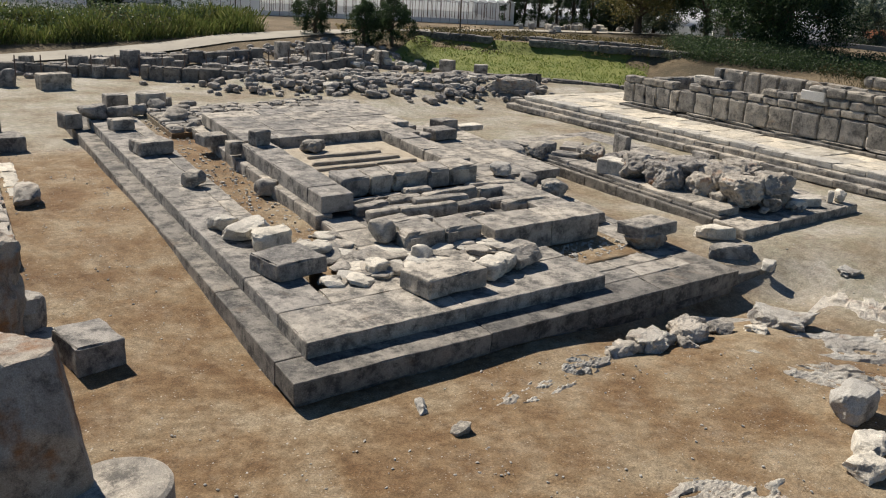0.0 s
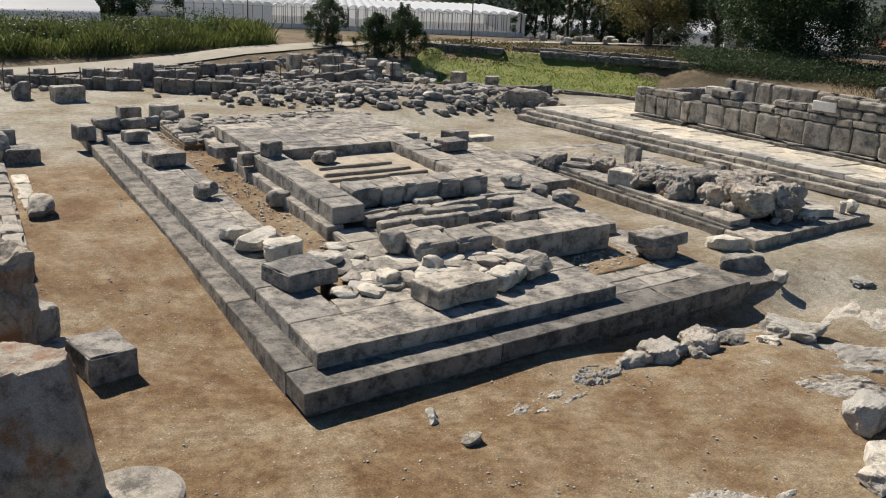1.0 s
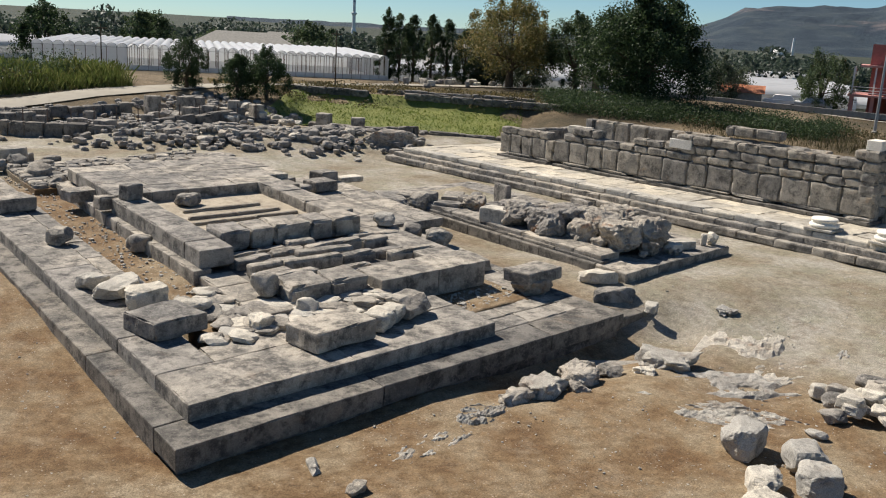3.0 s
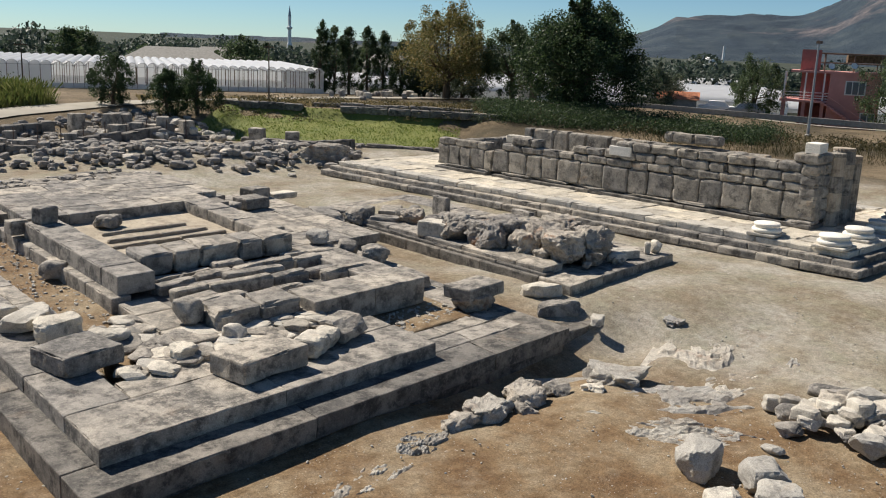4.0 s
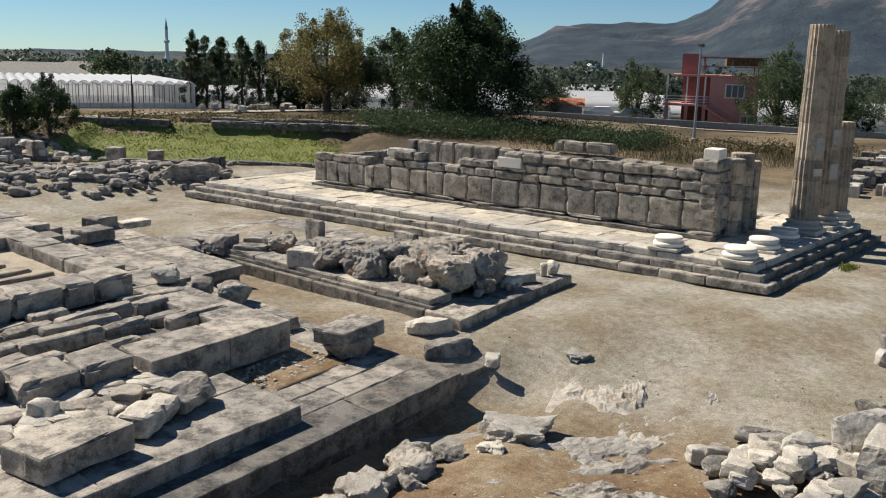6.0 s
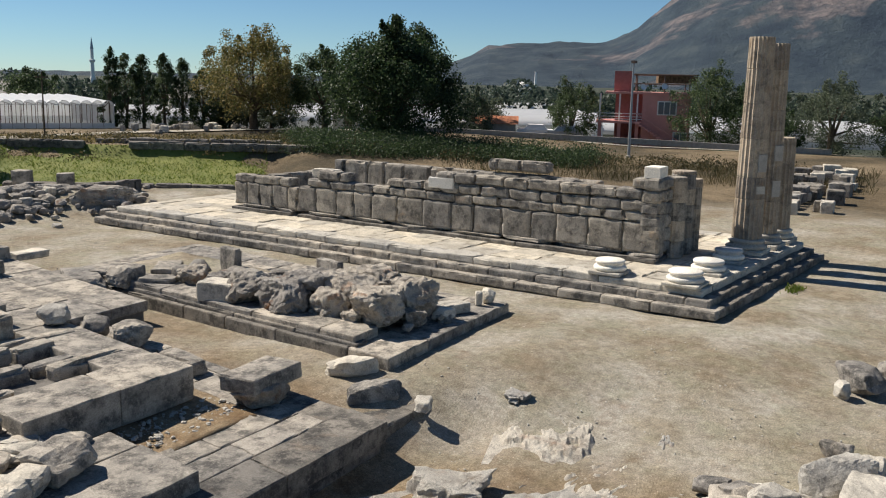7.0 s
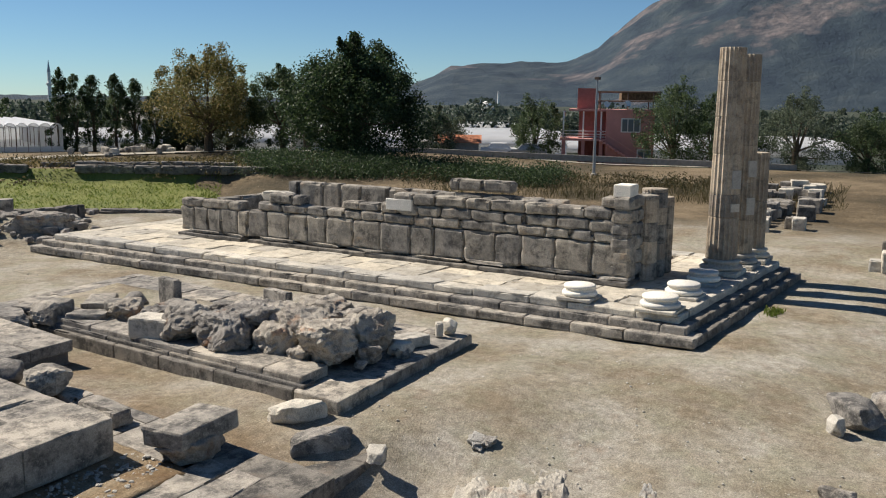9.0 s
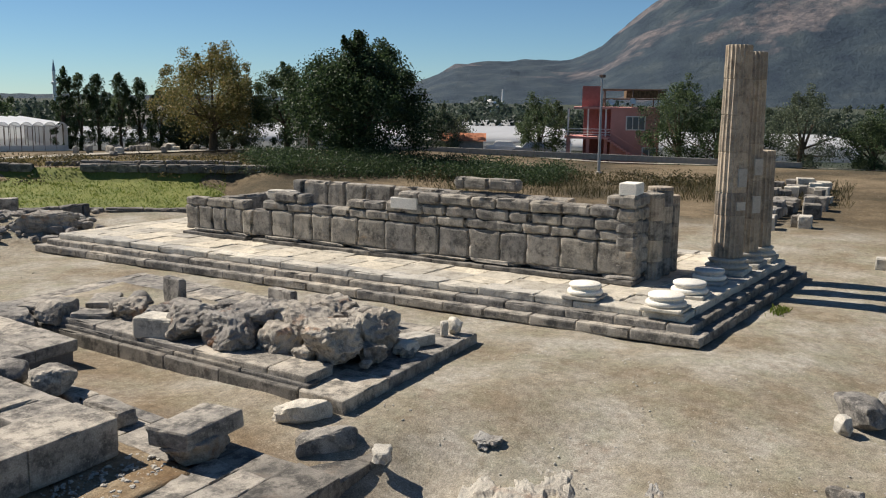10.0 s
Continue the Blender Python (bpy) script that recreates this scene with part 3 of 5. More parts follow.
paving(leto, "walkway_slab", LE, 4.2, 1.55, LW - 1.5, 4.2, (1.1, 1.6), (1.1, 1.5), 0.25, 0.945, WALKWAY, 66)
paving(leto, "walkway_slab", LE, 4.2, 23.0, LW - 1.5, LL - 0.7, (1.2, 1.8), (1.2, 1.8), 0.25, 0.945, WALKWAY, 67)
LE.slab("cella_fill", 4.9, 4.2, 10.2, 23.0, 0.6, 1.0, EARTH, leto, 6, 20, 0.1, 3, "earth inside the cella", True)

# cella wall: moulded base, upright slabs, coursed blocks above
WU = 3.75
for v0, v1 in ((3.4, 19.6), (20.0, 23.6)):
    le_run("wall_base", WU - 0.22, v1, WU - 0.22, v0, 1.2, 0.16, 1.10, (2.0, 3.2), 70, GREY_STEP, k=16)
    le_run("wall_base", WU - 0.10, v1, WU - 0.10, v0, 1.0, 0.12, 1.21, (2.0, 3.2), 71, GREY, k=8)
le_run("wall_slab", WU, 23.6, WU, 19.8, 0.55, 1.02, 2.20, (0.75, 0.95), 72, WALL, k=11, amp=0.03, n=5)
le_run("wall_slab", WU, 19.8, WU, 3.4, 0.6, 1.08, 2.28, (0.95, 1.35), 73, WALL, k=11, amp=0.035, n=5)
tops = ((4, 2.28, 0.36, 3.4, 19.2), (5, 2.64, 0.40, 3.4, 13.2), (6, 3.04, 0.38, 3.4, 12.6), (7, 3.42, 0.36, 3.4, 4.5))
for i, z, hh, v0, v1 in tops:
    le_run("wall_block", WU + 0.02, v1, WU + 0.02, v0, 0.6, hh, z + hh, (0.65, 1.35), 74 + i, WALL, k=9, amp=0.04, n=5, skip=0.0)
le_run("wall_block", WU + 0.02, 23.6, WU + 0.02, 20.2, 0.6, 0.38, 2.56, (1.1, 1.6), 85, WALL, k=9, amp=0.04, n=5)
le_run("wall_block", WU + 0.02, 18.6, WU + 0.02, 17.0, 0.6, 0.40, 3.02, (0.9, 1.2), 86, WALL, k=9, amp=0.04, n=5)
le_run("wall_block", WU + 0.02, 15.0, WU + 0.02, 13.3, 0.6, 0.34, 2.98, (0.8, 1.0), 87, WALL, k=9, amp=0.04, n=5)
le_run("wall_block", WU + 0.3, 19.3, WU + 0.3, 18.0, 0.6, 0.42, 3.06, (1.2, 1.4), 88, PALE, k=9, amp=0.04, n=5)
me = stone_mesh("new_block", 0.12, 1.15, 0.42, 3, WHITE_STONE, 24, 3, 0.003)
part_mesh("new_block", me, leto, Matrix.Translation((*LE.p(WU + 0.03, 12.3), 2.80)), "smooth pale restoration block")
# opposite cella wall and cross wall
le_run("wall_slab", 10.4, 8.6, 10.4, 23.0, 0.6, 1.9, 2.9, (1.0, 1.5), 90, WALL, k=9, amp=0.04)
le_run("wall_block", 10.4, 8.8, 10.4, 14.0, 0.6, 0.5, 3.5, (0.9, 1.4), 91, WALL, k=9, amp=0.04, skip=0.2)
le_run("wall_slab", 4.4, 22.9, 10.0, 22.9, 0.6, 1.3, 2.4, (0.9, 1.4), 92, WALL, k=9, amp=0.04)
le_run("wall_block", 4.4, 9.4, 10.0, 9.4, 0.7, 1.9, 2.9, (0.9, 1.3), 93, WALL, k=9, amp=0.05)
# front end of the wall, with half columns


def flutes(depth, count=20):
    return lambda a, r, z: r * (1 - depth * abs(math.sin(a * count / 2)) ** 0.7 * (1 if r > 0.3 else 0)) - 0.0


def fluted_drum(r0, r1, h, seed, depth=0.09, seg=80):
    rr = random.Random(seed)
    prof = [(r0 * 0.965, 0), (r0, 0.025)] + [(r0 + (r1 - r0) * t, h * t) for t in (0.3, 0.6)] + [(r1, h - 0.025), (r1 * 0.965, h)]
    fl = flutes(depth)
    return lathe(prof, seg, lambda a, r, z: fl(a, r, z) * (1 + 0.025 * nz(math.cos(a) * 2, math.sin(a) * 2, z * 2, seed)))


def column(x, y, z, height, r0, r1, seed, label):
    col = empty("column", Matrix.Translation((x, y, z)), label=label, category="column", group="standing columns of the large temple")
    v, f = stone_shape(r0 * 2.7, r0 * 2.7, 0.18, seed, 16, 4, 0.01)
    part("plinth", v, f, PALE, col)
    v, f = lathe([(r0 * 1.28, 0.17), (r0 * 1.36, 0.22), (r0 * 1.36, 0.28), (r0 * 1.26, 0.33), (r0 * 1.12, 0.36), (r0 * 1.1, 0.40), (r0 * 1.2, 0.44), (r0 * 1.2, 0.49), (r0 * 1.02, 0.53)], 40)
    part("column_base", v, f, PALE, col, smooth=True)
    rr, zz, i = random.Random(seed), 0.53, 0
    while zz < height - 0.05:
        h = min(rr.uniform(0.75, 1.5), height - zz)
        t0, t1 = zz / 7.7, (zz + h) / 7.7
        v, f = fluted_drum(r0 + (r1 - r0) * t0, r0 + (r1 - r0) * t1, h - 0.006, seed * 31 + i)
        part_mesh("drum", mesh_of("drum", v, f, COLUMN), col, Matrix.Translation((0, 0, zz)) @ Matrix.Rotation(rr.uniform(-0.02, 0.02), 4, "Z"))
        if height > 6 and i in (1, 2):
            patch = box(-r0 * 0.96, -0.2, 0.2, -r0 * 0.55, 0.16, h * 0.6)
            part_mesh("repair_patch", mesh_of("repair_patch", *patch, PALE), col, Matrix.Translation((0, 0, zz)) @ Matrix.Rotation(radians(55), 4, "Z"), "smooth pale mortar repair")
        zz += h
        i += 1
    return col


def pilaster(u, v, z, height, r, seed):
    x, y = LE.p(u, v)
    zz, i = 0.0, 0
    rr = random.Random(seed)
    while zz < height - 0.05:
        h = min(rr.uniform(0.5, 0.9), height - zz)
        vv, ff = fluted_drum(r, r, h - 0.006, seed * 7 + i, 0.07, 64)
        part_mesh("half_column_drum", mesh_of("half_column_drum", vv, ff, COLUMN if i % 2 else WALL), leto, Matrix.Translation((x, y, z + zz)))
        zz += h
        i += 1


for i in range(6):
    z = 1.21 + i * 0.44
    le_run("anta_block", WU + 0.0, 3.4, WU + 1.15, 3.4, 0.7, 0.43, z + 0.43, (1.1, 1.2) if i % 2 else (0.5, 0.7), 100 + i, WALL, k=10, amp=0.03)
pilaster(WU + 1.5, 3.5, 0.95, 2.85, 0.42, 3)
pilaster(WU + 2.4, 3.55, 0.95, 3.0, 0.44, 4)
pilaster(WU + 3.3, 3.6, 0.95, 2.65, 0.42, 5)
le_run("wall_slab", WU + 1.2, 4.1, WU + 3.6, 4.1, 0.7, 2.6, 3.55, (0.7, 1.0), 110, WALL, k=9, amp=0.04)
me = stone_mesh("new_block", 0.75, 0.6, 0.42, 8, WHITE_STONE, 18, 3, 0.004)
part_mesh("new_block", me, leto, Matrix.Translation((*LE.p(WU + 0.45, 3.8), 3.80)), "smooth pale restoration block")

column(33.25, -0.95, 0.95, 7.75, 0.55, 0.44, 2, "tall fluted honey-coloured stone column with pale repairs")
column(34.95, -1.1, 0.95, 7.6, 0.55, 0.44, 5, "tall fluted honey-coloured stone column beside another")
column(36.6, -1.2, 0.95, 4.1, 0.55, 0.48, 8, "broken fluted stone column, half height")


def column_base(x, y, z, r, seed):
    ob = part("column_base", *stone_shape(r * 2.05, r * 2.05, 0.12, seed, 14, 4, 0.01), PALE, leto, "restored white marble column base")
    ob.matrix_basis = Matrix.Translation((x, y, z))
    part("lower_torus", *lathe([(r * 0.93, 0.11), (r * 1.0, 0.15), (r * 1.0, 0.22), (r * 0.93, 0.26)], 40), WHITE_STONE, ob, smooth=True)
    part("scotia", *lathe([(r * 0.84, 0.255), (r * 0.80, 0.30), (r * 0.83, 0.34)], 40), WHITE_STONE, ob, smooth=True)
    part("upper_torus", *lathe([(r * 0.86, 0.335), (r * 0.90, 0.37), (r * 0.90, 0.42), (r * 0.84, 0.45)], 40), WHITE_STONE, ob, smooth=True)


column_base(26.5, 1.6, 0.94, 0.53, 1)
column_base(26.3, -0.95, 0.94, 0.58, 2)
column_base(28.5, -1.0, 0.94, 0.56, 3)
column_base(31.0, -0.95, 0.94, 0.54, 4)


# ---- loose stones ----
def loose(name, x, y, z, l, w, h, yaw, seed, material, label, k=9.0, amp=0.03, n=6, group="", category="stone", tilt=0.0, lean=0.0):
    if k >= 9:
        k, n, amp = 13.0, 8, 0.03
    ob = new(name, stone_mesh(name, l, w, h, seed, material, k, n, amp, smooth=k < 4.5 and n < 12))
    ob.matrix_basis = pose(x, y, z, tilt, lean, yaw)
    return tagged(ob, label, category, group)


LB = "weathered grey limestone block lying on the temple foundation"
for i, (x, y, lv, l, w, h, yaw, k, mat_) in enumerate((
        (1.9, 5.1, 0.49, 1.38, 1.25, 0.42, 8, 14, GREY), (4.6, 2.6, 0.49, 1.75, 1.1, 0.46, 6, 14, GREY),
        (6.05, 2.75, 0.49, 0.75, 0.7, 0.42, 20, 7, PALE), (6.65, 2.95, 0.49, 0.7, 0.6, 0.4, 40, 6, PALE),
        (7.35, 3.15, 0.49, 1.05, 0.85, 0.55, 15, 8, GREY), (3.75, 4.15, 0.49, 0.6, 0.55, 0.34, 10, 8, PALE),
        (5.2, 4.35, 0.49, 0.65, 0.55, 0.42, 30, 4, PALE), (3.0, 5.8, 0.49, 0.7, 0.5, 0.3, -20, 5, PALE),
        (1.75, 8.75, 0.49, 0.65, 0.75, 0.38, 10, 6, PALE), (2.1, 7.75, 0.49, 1.25, 0.8, 0.42, 15, 8, PALE),
        (2.3, 6.85, 0.49, 1.2, 0.75, 0.46, 12, 8, PALE), (2.65, 13.1, 0.49, 0.62, 0.62, 0.5, 25, 5, GREY),
        (4.35, 11.6, 0.42, 0.7, 0.75, 0.5, 40, 3.2, GREY), (2.95, 17.9, 0.5, 1.2, 1.1, 0.45, 4, 14, GREY),
        (3.15, 21.9, 0.5, 0.85, 0.6, 0.42, 4, 9, GREY), (2.75, 24.3, 0.5, 1.05, 0.8, 0.5, 4, 8, GREY),
        (3.7, 24.0, 0.5, 0.9, 0.7, 0.48, 0, 8, GREY), (1.9, 24.4, 0.15, 0.7, 0.9, 0.6, 4, 9, GREY),
        (4.7, 24.6, 0.5, 0.8, 0.6, 0.45, 10, 7, GREY), (5.45, 24.6, 0.5, 0.7, 0.65, 0.6, 15, 6, GREY),
        (6.4, 24.4, 0.45, 0.8, 0.6, 0.4, 0, 7, GREY), (5.4, 22.4, 0.4, 0.85, 0.9, 0.75, 10, 4, GREY),
        (5.5, 20.6, 0.4, 0.8, 0.9, 0.6, 0, 3.5, GREY), (6.9, 25.0, 0.5, 0.7, 0.6, 0.4, 10, 8, GREY),
        (5.5, 14.6, 1.28, 0.6, 0.5, 0.5, 10, 12, GREY), (4.9, 15.2, 0.9, 0.55, 0.55, 0.42, 0, 9, GREY),
        (5.0, 17.4, 0.72, 1.05, 0.8, 0.4, 5, 12, GREY), (7.3, 14.3, 0.97, 0.9, 0.7, 0.42, 30, 5, GREY),
        (4.9, 5.7, 0.66, 0.8, 0.7, 0.55, 20, 3.6, GREY), (12.9, 22.4, 0.6, 1.9, 1.0, 0.35, 5, 14, GREY),
        (15.4, 17.9, 0.45, 0.95, 0.8, 0.55, 8, 14, GREY), (14.0, 16.2, 0.62, 1.1, 0.9, 0.42, 3, 14, GREY),
        (13.2, 17.8, 0.55, 1.0, 0.8, 0.35, 3, 12, GREY), (12.7, 15.8, 0.6, 1.0, 0.8, 0.4, 30, 5, GREY),
        (11.7, 17.0, 0.86, 0.8, 0.5, 0.3, 50, 6, PALE), (12.2, 16.6, 0.8, 0.7, 0.5, 0.3, 20, 6, GREY),
        (11.2, 18.6, 0.9, 0.9, 0.5, 0.3, -10, 6, GREY), (17.0, 18.3, 0.35, 1.2, 0.6, 0.25, 0, 9, PALE),
        (11.9, 9.6, 0.86, 0.8, 0.7, 0.4, 30, 5, PALE), (12.4, 8.9, 0.55, 0.9, 0.7, 0.45, 50, 4, GREY),
        (12.6, 7.8, 0.5, 1.0, 0.75, 0.55, 20, 5, GREY), (15.35, 3.4, 0.0, 1.1, 0.7, 0.42, -12, 8, PALE),
        (14.6, 2.25, -0.12, 1.35, 0.6, 0.42, -35, 8, GREY), (14.8, 1.05, -0.12, 0.55, 0.4, 0.28, 20, 6, PALE))):
    loose("limestone_block", x, y, ap_z(x, y, lv), l, w, h, yaw, 200 + i, mat_, ("pale cream worn stone lying on the temple foundation" if mat_ is not GREY else "rounded grey weathered stone on the temple foundation" if k < 7 else LB), k, 0.02 if k > 8 else 0.05, 7, "loose blocks on the near foundation", "stone block")
# drum-shaped stones at the back edge
for x, y, r, h in ((5.5, 25.5, 0.62, 0.5), (12.6, 19.9, 0.5, 0.32)):
    ob = new("column_drum", mesh_of("column_drum", *lathe([(r * 0.94, 0), (r, 0.05), (r, h - 0.05), (r * 0.93, h)], 28), GREY))
    ob.matrix_basis = pose(x, y, ap_z(x, y, 0.75))
    tagged(ob, "short round grey stone drum lying flat", "column drum", "loose drums")
# mushroom-shaped stone: slab on a smaller stone in the pit
loose("boulder", 12.55, 3.7, 0.14, 1.35, 1.0, 0.48, 10, 260, FACE_STONE, "reddish brown stone standing in the earth pit", 3.6, 0.07, 14)
loose("stone_slab", 12.65, 3.75, 0.54, 1.6, 0.95, 0.36, 5, 261, GREY, "thick grey slab balanced on a smaller stone", 13.0, 0.03, 8)

# rubble packing between the blocks
VARIANTS = {}


def pebble_mesh(material, i, k=4.0):
    key = (material.name, i, k)
    if key not in VARIANTS:
        VARIANTS[key] = stone_mesh("rubble_stone", 1, 1, 1, 500 + i * 7, material, k, 6, 0.07, 1.6, False)
    return VARIANTS[key]


def rubble(x, y, z, s, flat, material, label, group, rng, k=4.0, name="rubble_stone", parent=None):
    ob = new(name, pebble_mesh(material, rng.randrange(9), k))
    ob.matrix_basis = pose(x, y, z, rng.uniform(-9, 9), rng.uniform(-9, 9), rng.uniform(0, 360)) @ Matrix.Diagonal((s * rng.uniform(0.8, 1.35), s * rng.uniform(0.7, 1.0), s * flat * rng.uniform(0.7, 1.2), 1))
    if parent is not None:
        ob.parent = parent
        return ob
    return tagged(ob, label, "stone", group)


rng = random.Random(77)
for i in range(230):
    u, v = rng.uniform(2.3, 8.4), rng.uniform(3.2, 5.0)
    if u < 4.2:
        v = rng.uniform(3.2, 6.6)
    x, y, z = AP(u, v)
    if (abs(x - 1.95) < 1.0 and abs(y - 5.15) < 0.9) or (abs(x - 4.75) < 1.2 and abs(y - 2.5) < 0.75):
        continue
    rubble(x, y, z + 0.40 + 0.05 * rng.random(), rng.uniform(0.3, 0.75), 0.28, PALE if rng.random() < 0.45 else GREY, "flat pale rubble stone packed into the foundation", "rubble on the near foundation", rng, 5.0, "packing_stone", apollo)

# boulder heap on the small temple
for i, (x, y, z, l, w, h, yaw) in enumerate((
        (16.9, 7.3, 0.75, 2.2, 1.7, 1.25, 20), (17.3, 4.6, 0.7, 1.9, 1.5, 1.15, 30), (18.6, 4.3, 0.7, 1.4, 1.4, 1.3, 0),
        (18.0, 5.8, 0.7, 1.6, 1.5, 1.2, 40), (16.6, 8.6, 0.75, 1.6, 1.4, 1.25, 80), (17.7, 7.2, 1.0, 1.7, 1.4, 0.95, 0),
        (17.1, 6.0, 0.7, 1.3, 1.1, 0.9, 15), (18.9, 5.9, 0.7, 1.8, 1.5, 1.35, 60), (18.4, 7.9, 0.7, 1.8, 1.3, 1.1, 10),
        (16.9, 5.1, 0.72, 0.7, 0.6, 0.5, 0), (17.9, 3.8, 0.6, 0.8, 0.7, 0.55, 30), (18.9, 3.5, 0.5, 0.6, 0.5, 0.45, 0),
        (19.3, 7.0, 0.6, 1.5, 1.2, 1.2, 30), (17.6, 9.3, 0.7, 1.4, 1.0, 0.8, 10), (18.6, 9.4, 0.6, 1.2, 1.0, 0.9, 0),
        (18.1, 6.7, 1.25, 1.2, 1.0, 0.6, 70), (18.7, 5.1, 1.2, 1.1, 0.9, 0.6, 20), (17.4, 10.4, 0.7, 1.1, 0.8, 0.7, 20),
        (18.6, 11.0, 0.6, 1.5, 0.9, 0.6, 30), (17.2, 11.4, 0.75, 1.0, 0.9, 0.75, 0))):
    loose("boulder", x + 0.6, y, z - 0.12, l * 0.95, w * 0.95, h * 0.77, yaw, 300 + i, BOULDER, "rough grey and rust-stained boulder in a heap", 3.0 + 0.5 * (i % 4), 0.13, 20, "boulder heap on the small temple", "boulder")
loose("limestone_block", 16.95, 9.3, 0.72, 0.8, 1.15, 0.55, 10, 330, PALE, "squared pale block at the end of the boulder heap", 10, 0.02, 5, "", "stone block")
for i, (x, y, l, w, h, yaw) in enumerate(((19.9, 11.9, 0.95, 0.25, 1.0, 76), (21.0, 8.7, 1.1, 0.28, 0.85, 78), (21.5, 7.3, 1.3, 0.28, 0.62, 74), (21.9, 6.0, 1.2, 0.28, 0.45, 76))):
    loose("standing_slab", x, y, 0.5, l, w, h, yaw, 340 + i, GREY, "upright thin grey stone slab", 14, 0.015, 6, "upright slabs", "stone slab")
for i, (x, y, l, w, h, k) in enumerate(((16.9, 13.2, 1.1, 0.8, 0.7, 5), (17.4, 14.5, 1.4, 0.9, 0.4, 9), (18.6, 13.4, 1.5, 0.8, 0.4, 10), (16.4, 14.8, 1.6, 1.0, 0.35, 10), (19.4, 12.8, 0.8, 0.7, 0.5, 4), (18.2, 12.3, 0.7, 0.6, 0.6, 4), (17.2, 12.2, 1.2, 0.7, 0.45, 8), (15.9, 13.7, 1.0, 0.6, 0.4, 6), (20.4, 3.9, 1.1, 0.6, 0.28, 9), (19.7, 3.6, 0.6, 0.5, 0.3, 5), (22.1, 3.6, 0.45, 0.4, 0.42, 7), (21.7, 3.7, 0.2, 0.2, 0.4, 9))):
    loose("limestone_block", x, y, 0.50 if y < 5 else 0.55, l, w, h, 20 * i, 350 + i, PALE if y < 5 else GREY, "worn broken block on the small temple platform", k, 0.04, 6, "broken blocks on the small temple", "stone block")
rng = random.Random(12)
for i in range(50):
    x, y = rng.uniform(17.2, 20.4), rng.uniform(3.6, 11.0) if i % 3 else rng.uniform(11.0, 15.2)
    rubble(x, y, 0.55, rng.uniform(0.15, 0.4), 0.7, BOULDER, "small grey rubble stone on the small temple", "rubble on the small temple", rng, 3.5)

# ---- west side: big stones and a low kerb ----
for i, (x, y, z, l, w, h, yaw, k, mat_, lab) in enumerate((
        (-2.95, 4.15, -0.32, 1.0, 1.35, 0.62, 6, 13, GREY, "dark grey squared block with dowel holes on the ground"),
        (-5.3, -0.2, -0.6, 1.9, 2.1, 2.55, 10, 8.0, FACE_STONE, "large grey boulder with orange weathered side"),
        (-4.75, 4.6, -0.55, 1.5, 1.6, 2.5, 0, 7.5, FACE_STONE, "tall rough orange-brown stone block"),
        (-3.75, 5.9, -0.4, 0.75, 0.9, 0.85, 10, 5, GREY, "grey angular stone on the ground"),
        (-1.75, 15.0, 0.2, 0.75, 1.7, 0.6, -12, 4, GREY, "fallen broken stone drum"),
        (-3.7, 5.3, -0.5, 0.9, 0.9, 0.25, 0, 8, GREY, "flat grey block on the ground"),
        (-0.75, 23.0, 0.3, 1.2, 1.0, 0.6, 0, 9, GREY, "grey block beside the temple"),
        (-0.6, 24.4, 0.3, 1.1, 0.9, 0.45, 0, 9, GREY, "grey block beside the temple"),
        (-1.4, 25.2, 0.3, 1.6, 1.2, 1.0, 0, 9, GREY, "tall grey block beside the temple"),
        (-1.6, 23.4, 0.3, 1.0, 1.4, 1.1, 0, 8, GREY, "tall grey block beside the temple"),
        (-1.1, 26.8, 0.35, 1.2, 1.0, 0.6, 0, 9, GREY, "grey block beside the temple"),
        (4.9, 28.6, 0.45, 0.95, 0.85, 1.15, 0, 9, GREY, "dark upright block on the gravel"),
        (7.6, 31.5, 0.5, 1.6, 0.7, 0.5, -40, 10, GREY, "long grey block on the gravel"),
        (4.6, 38.5, 0.5, 1.6, 0.9, 0.9, 5, 12, GREY, "squared grey block on the gravel"),
        (2.6, 40.0, 0.5, 0.9, 0.7, 1.0, 0, 8, GREY, "upright grey block on the gravel"))):
    loose("limestone_block", x, y, gz(x, y) - 0.06, l, w, h, yaw, 400 + i, mat_, lab, k, (0.14 if h > 1.7 else 0.06) if k < 8 else 0.02, 16 if h > 1.7 else 9, "", "stone block")
ob = new("column_drum", mesh_of("column_drum", *lathe([(0.78, 0), (0.8, 0.08), (0.8, 0.46), (0.74, 0.5), (0.02, 0.52)], 40, lambda a, r, z: r * (1 + 0.04 * nz(math.cos(a), math.sin(a), z, 4))), GREY))
ob.matrix_basis = pose(-3.95, -1.15, -0.5, 3, -4, 0)
tagged(ob, "round grey column drum set in the ground", "column drum")
kerb = empty("stone_kerb", label="low line of pale kerb stones along the path", category="kerb")
run(kerb, "kerb_stone", (-1.6, 20.5), (-2.95, 9.6), 0.55, 0.35, 0.42, 0.12, (1.2, 2.0), PALE, 430, k=10, amp=0.03)
run(kerb, "kerb_stone", (-2.35, 20.5), (-3.7, 9.6), 0.6, 0.8, 0.9, 0.6, (1.0, 1.7), BOULDER, 431, k=9, amp=0.04)

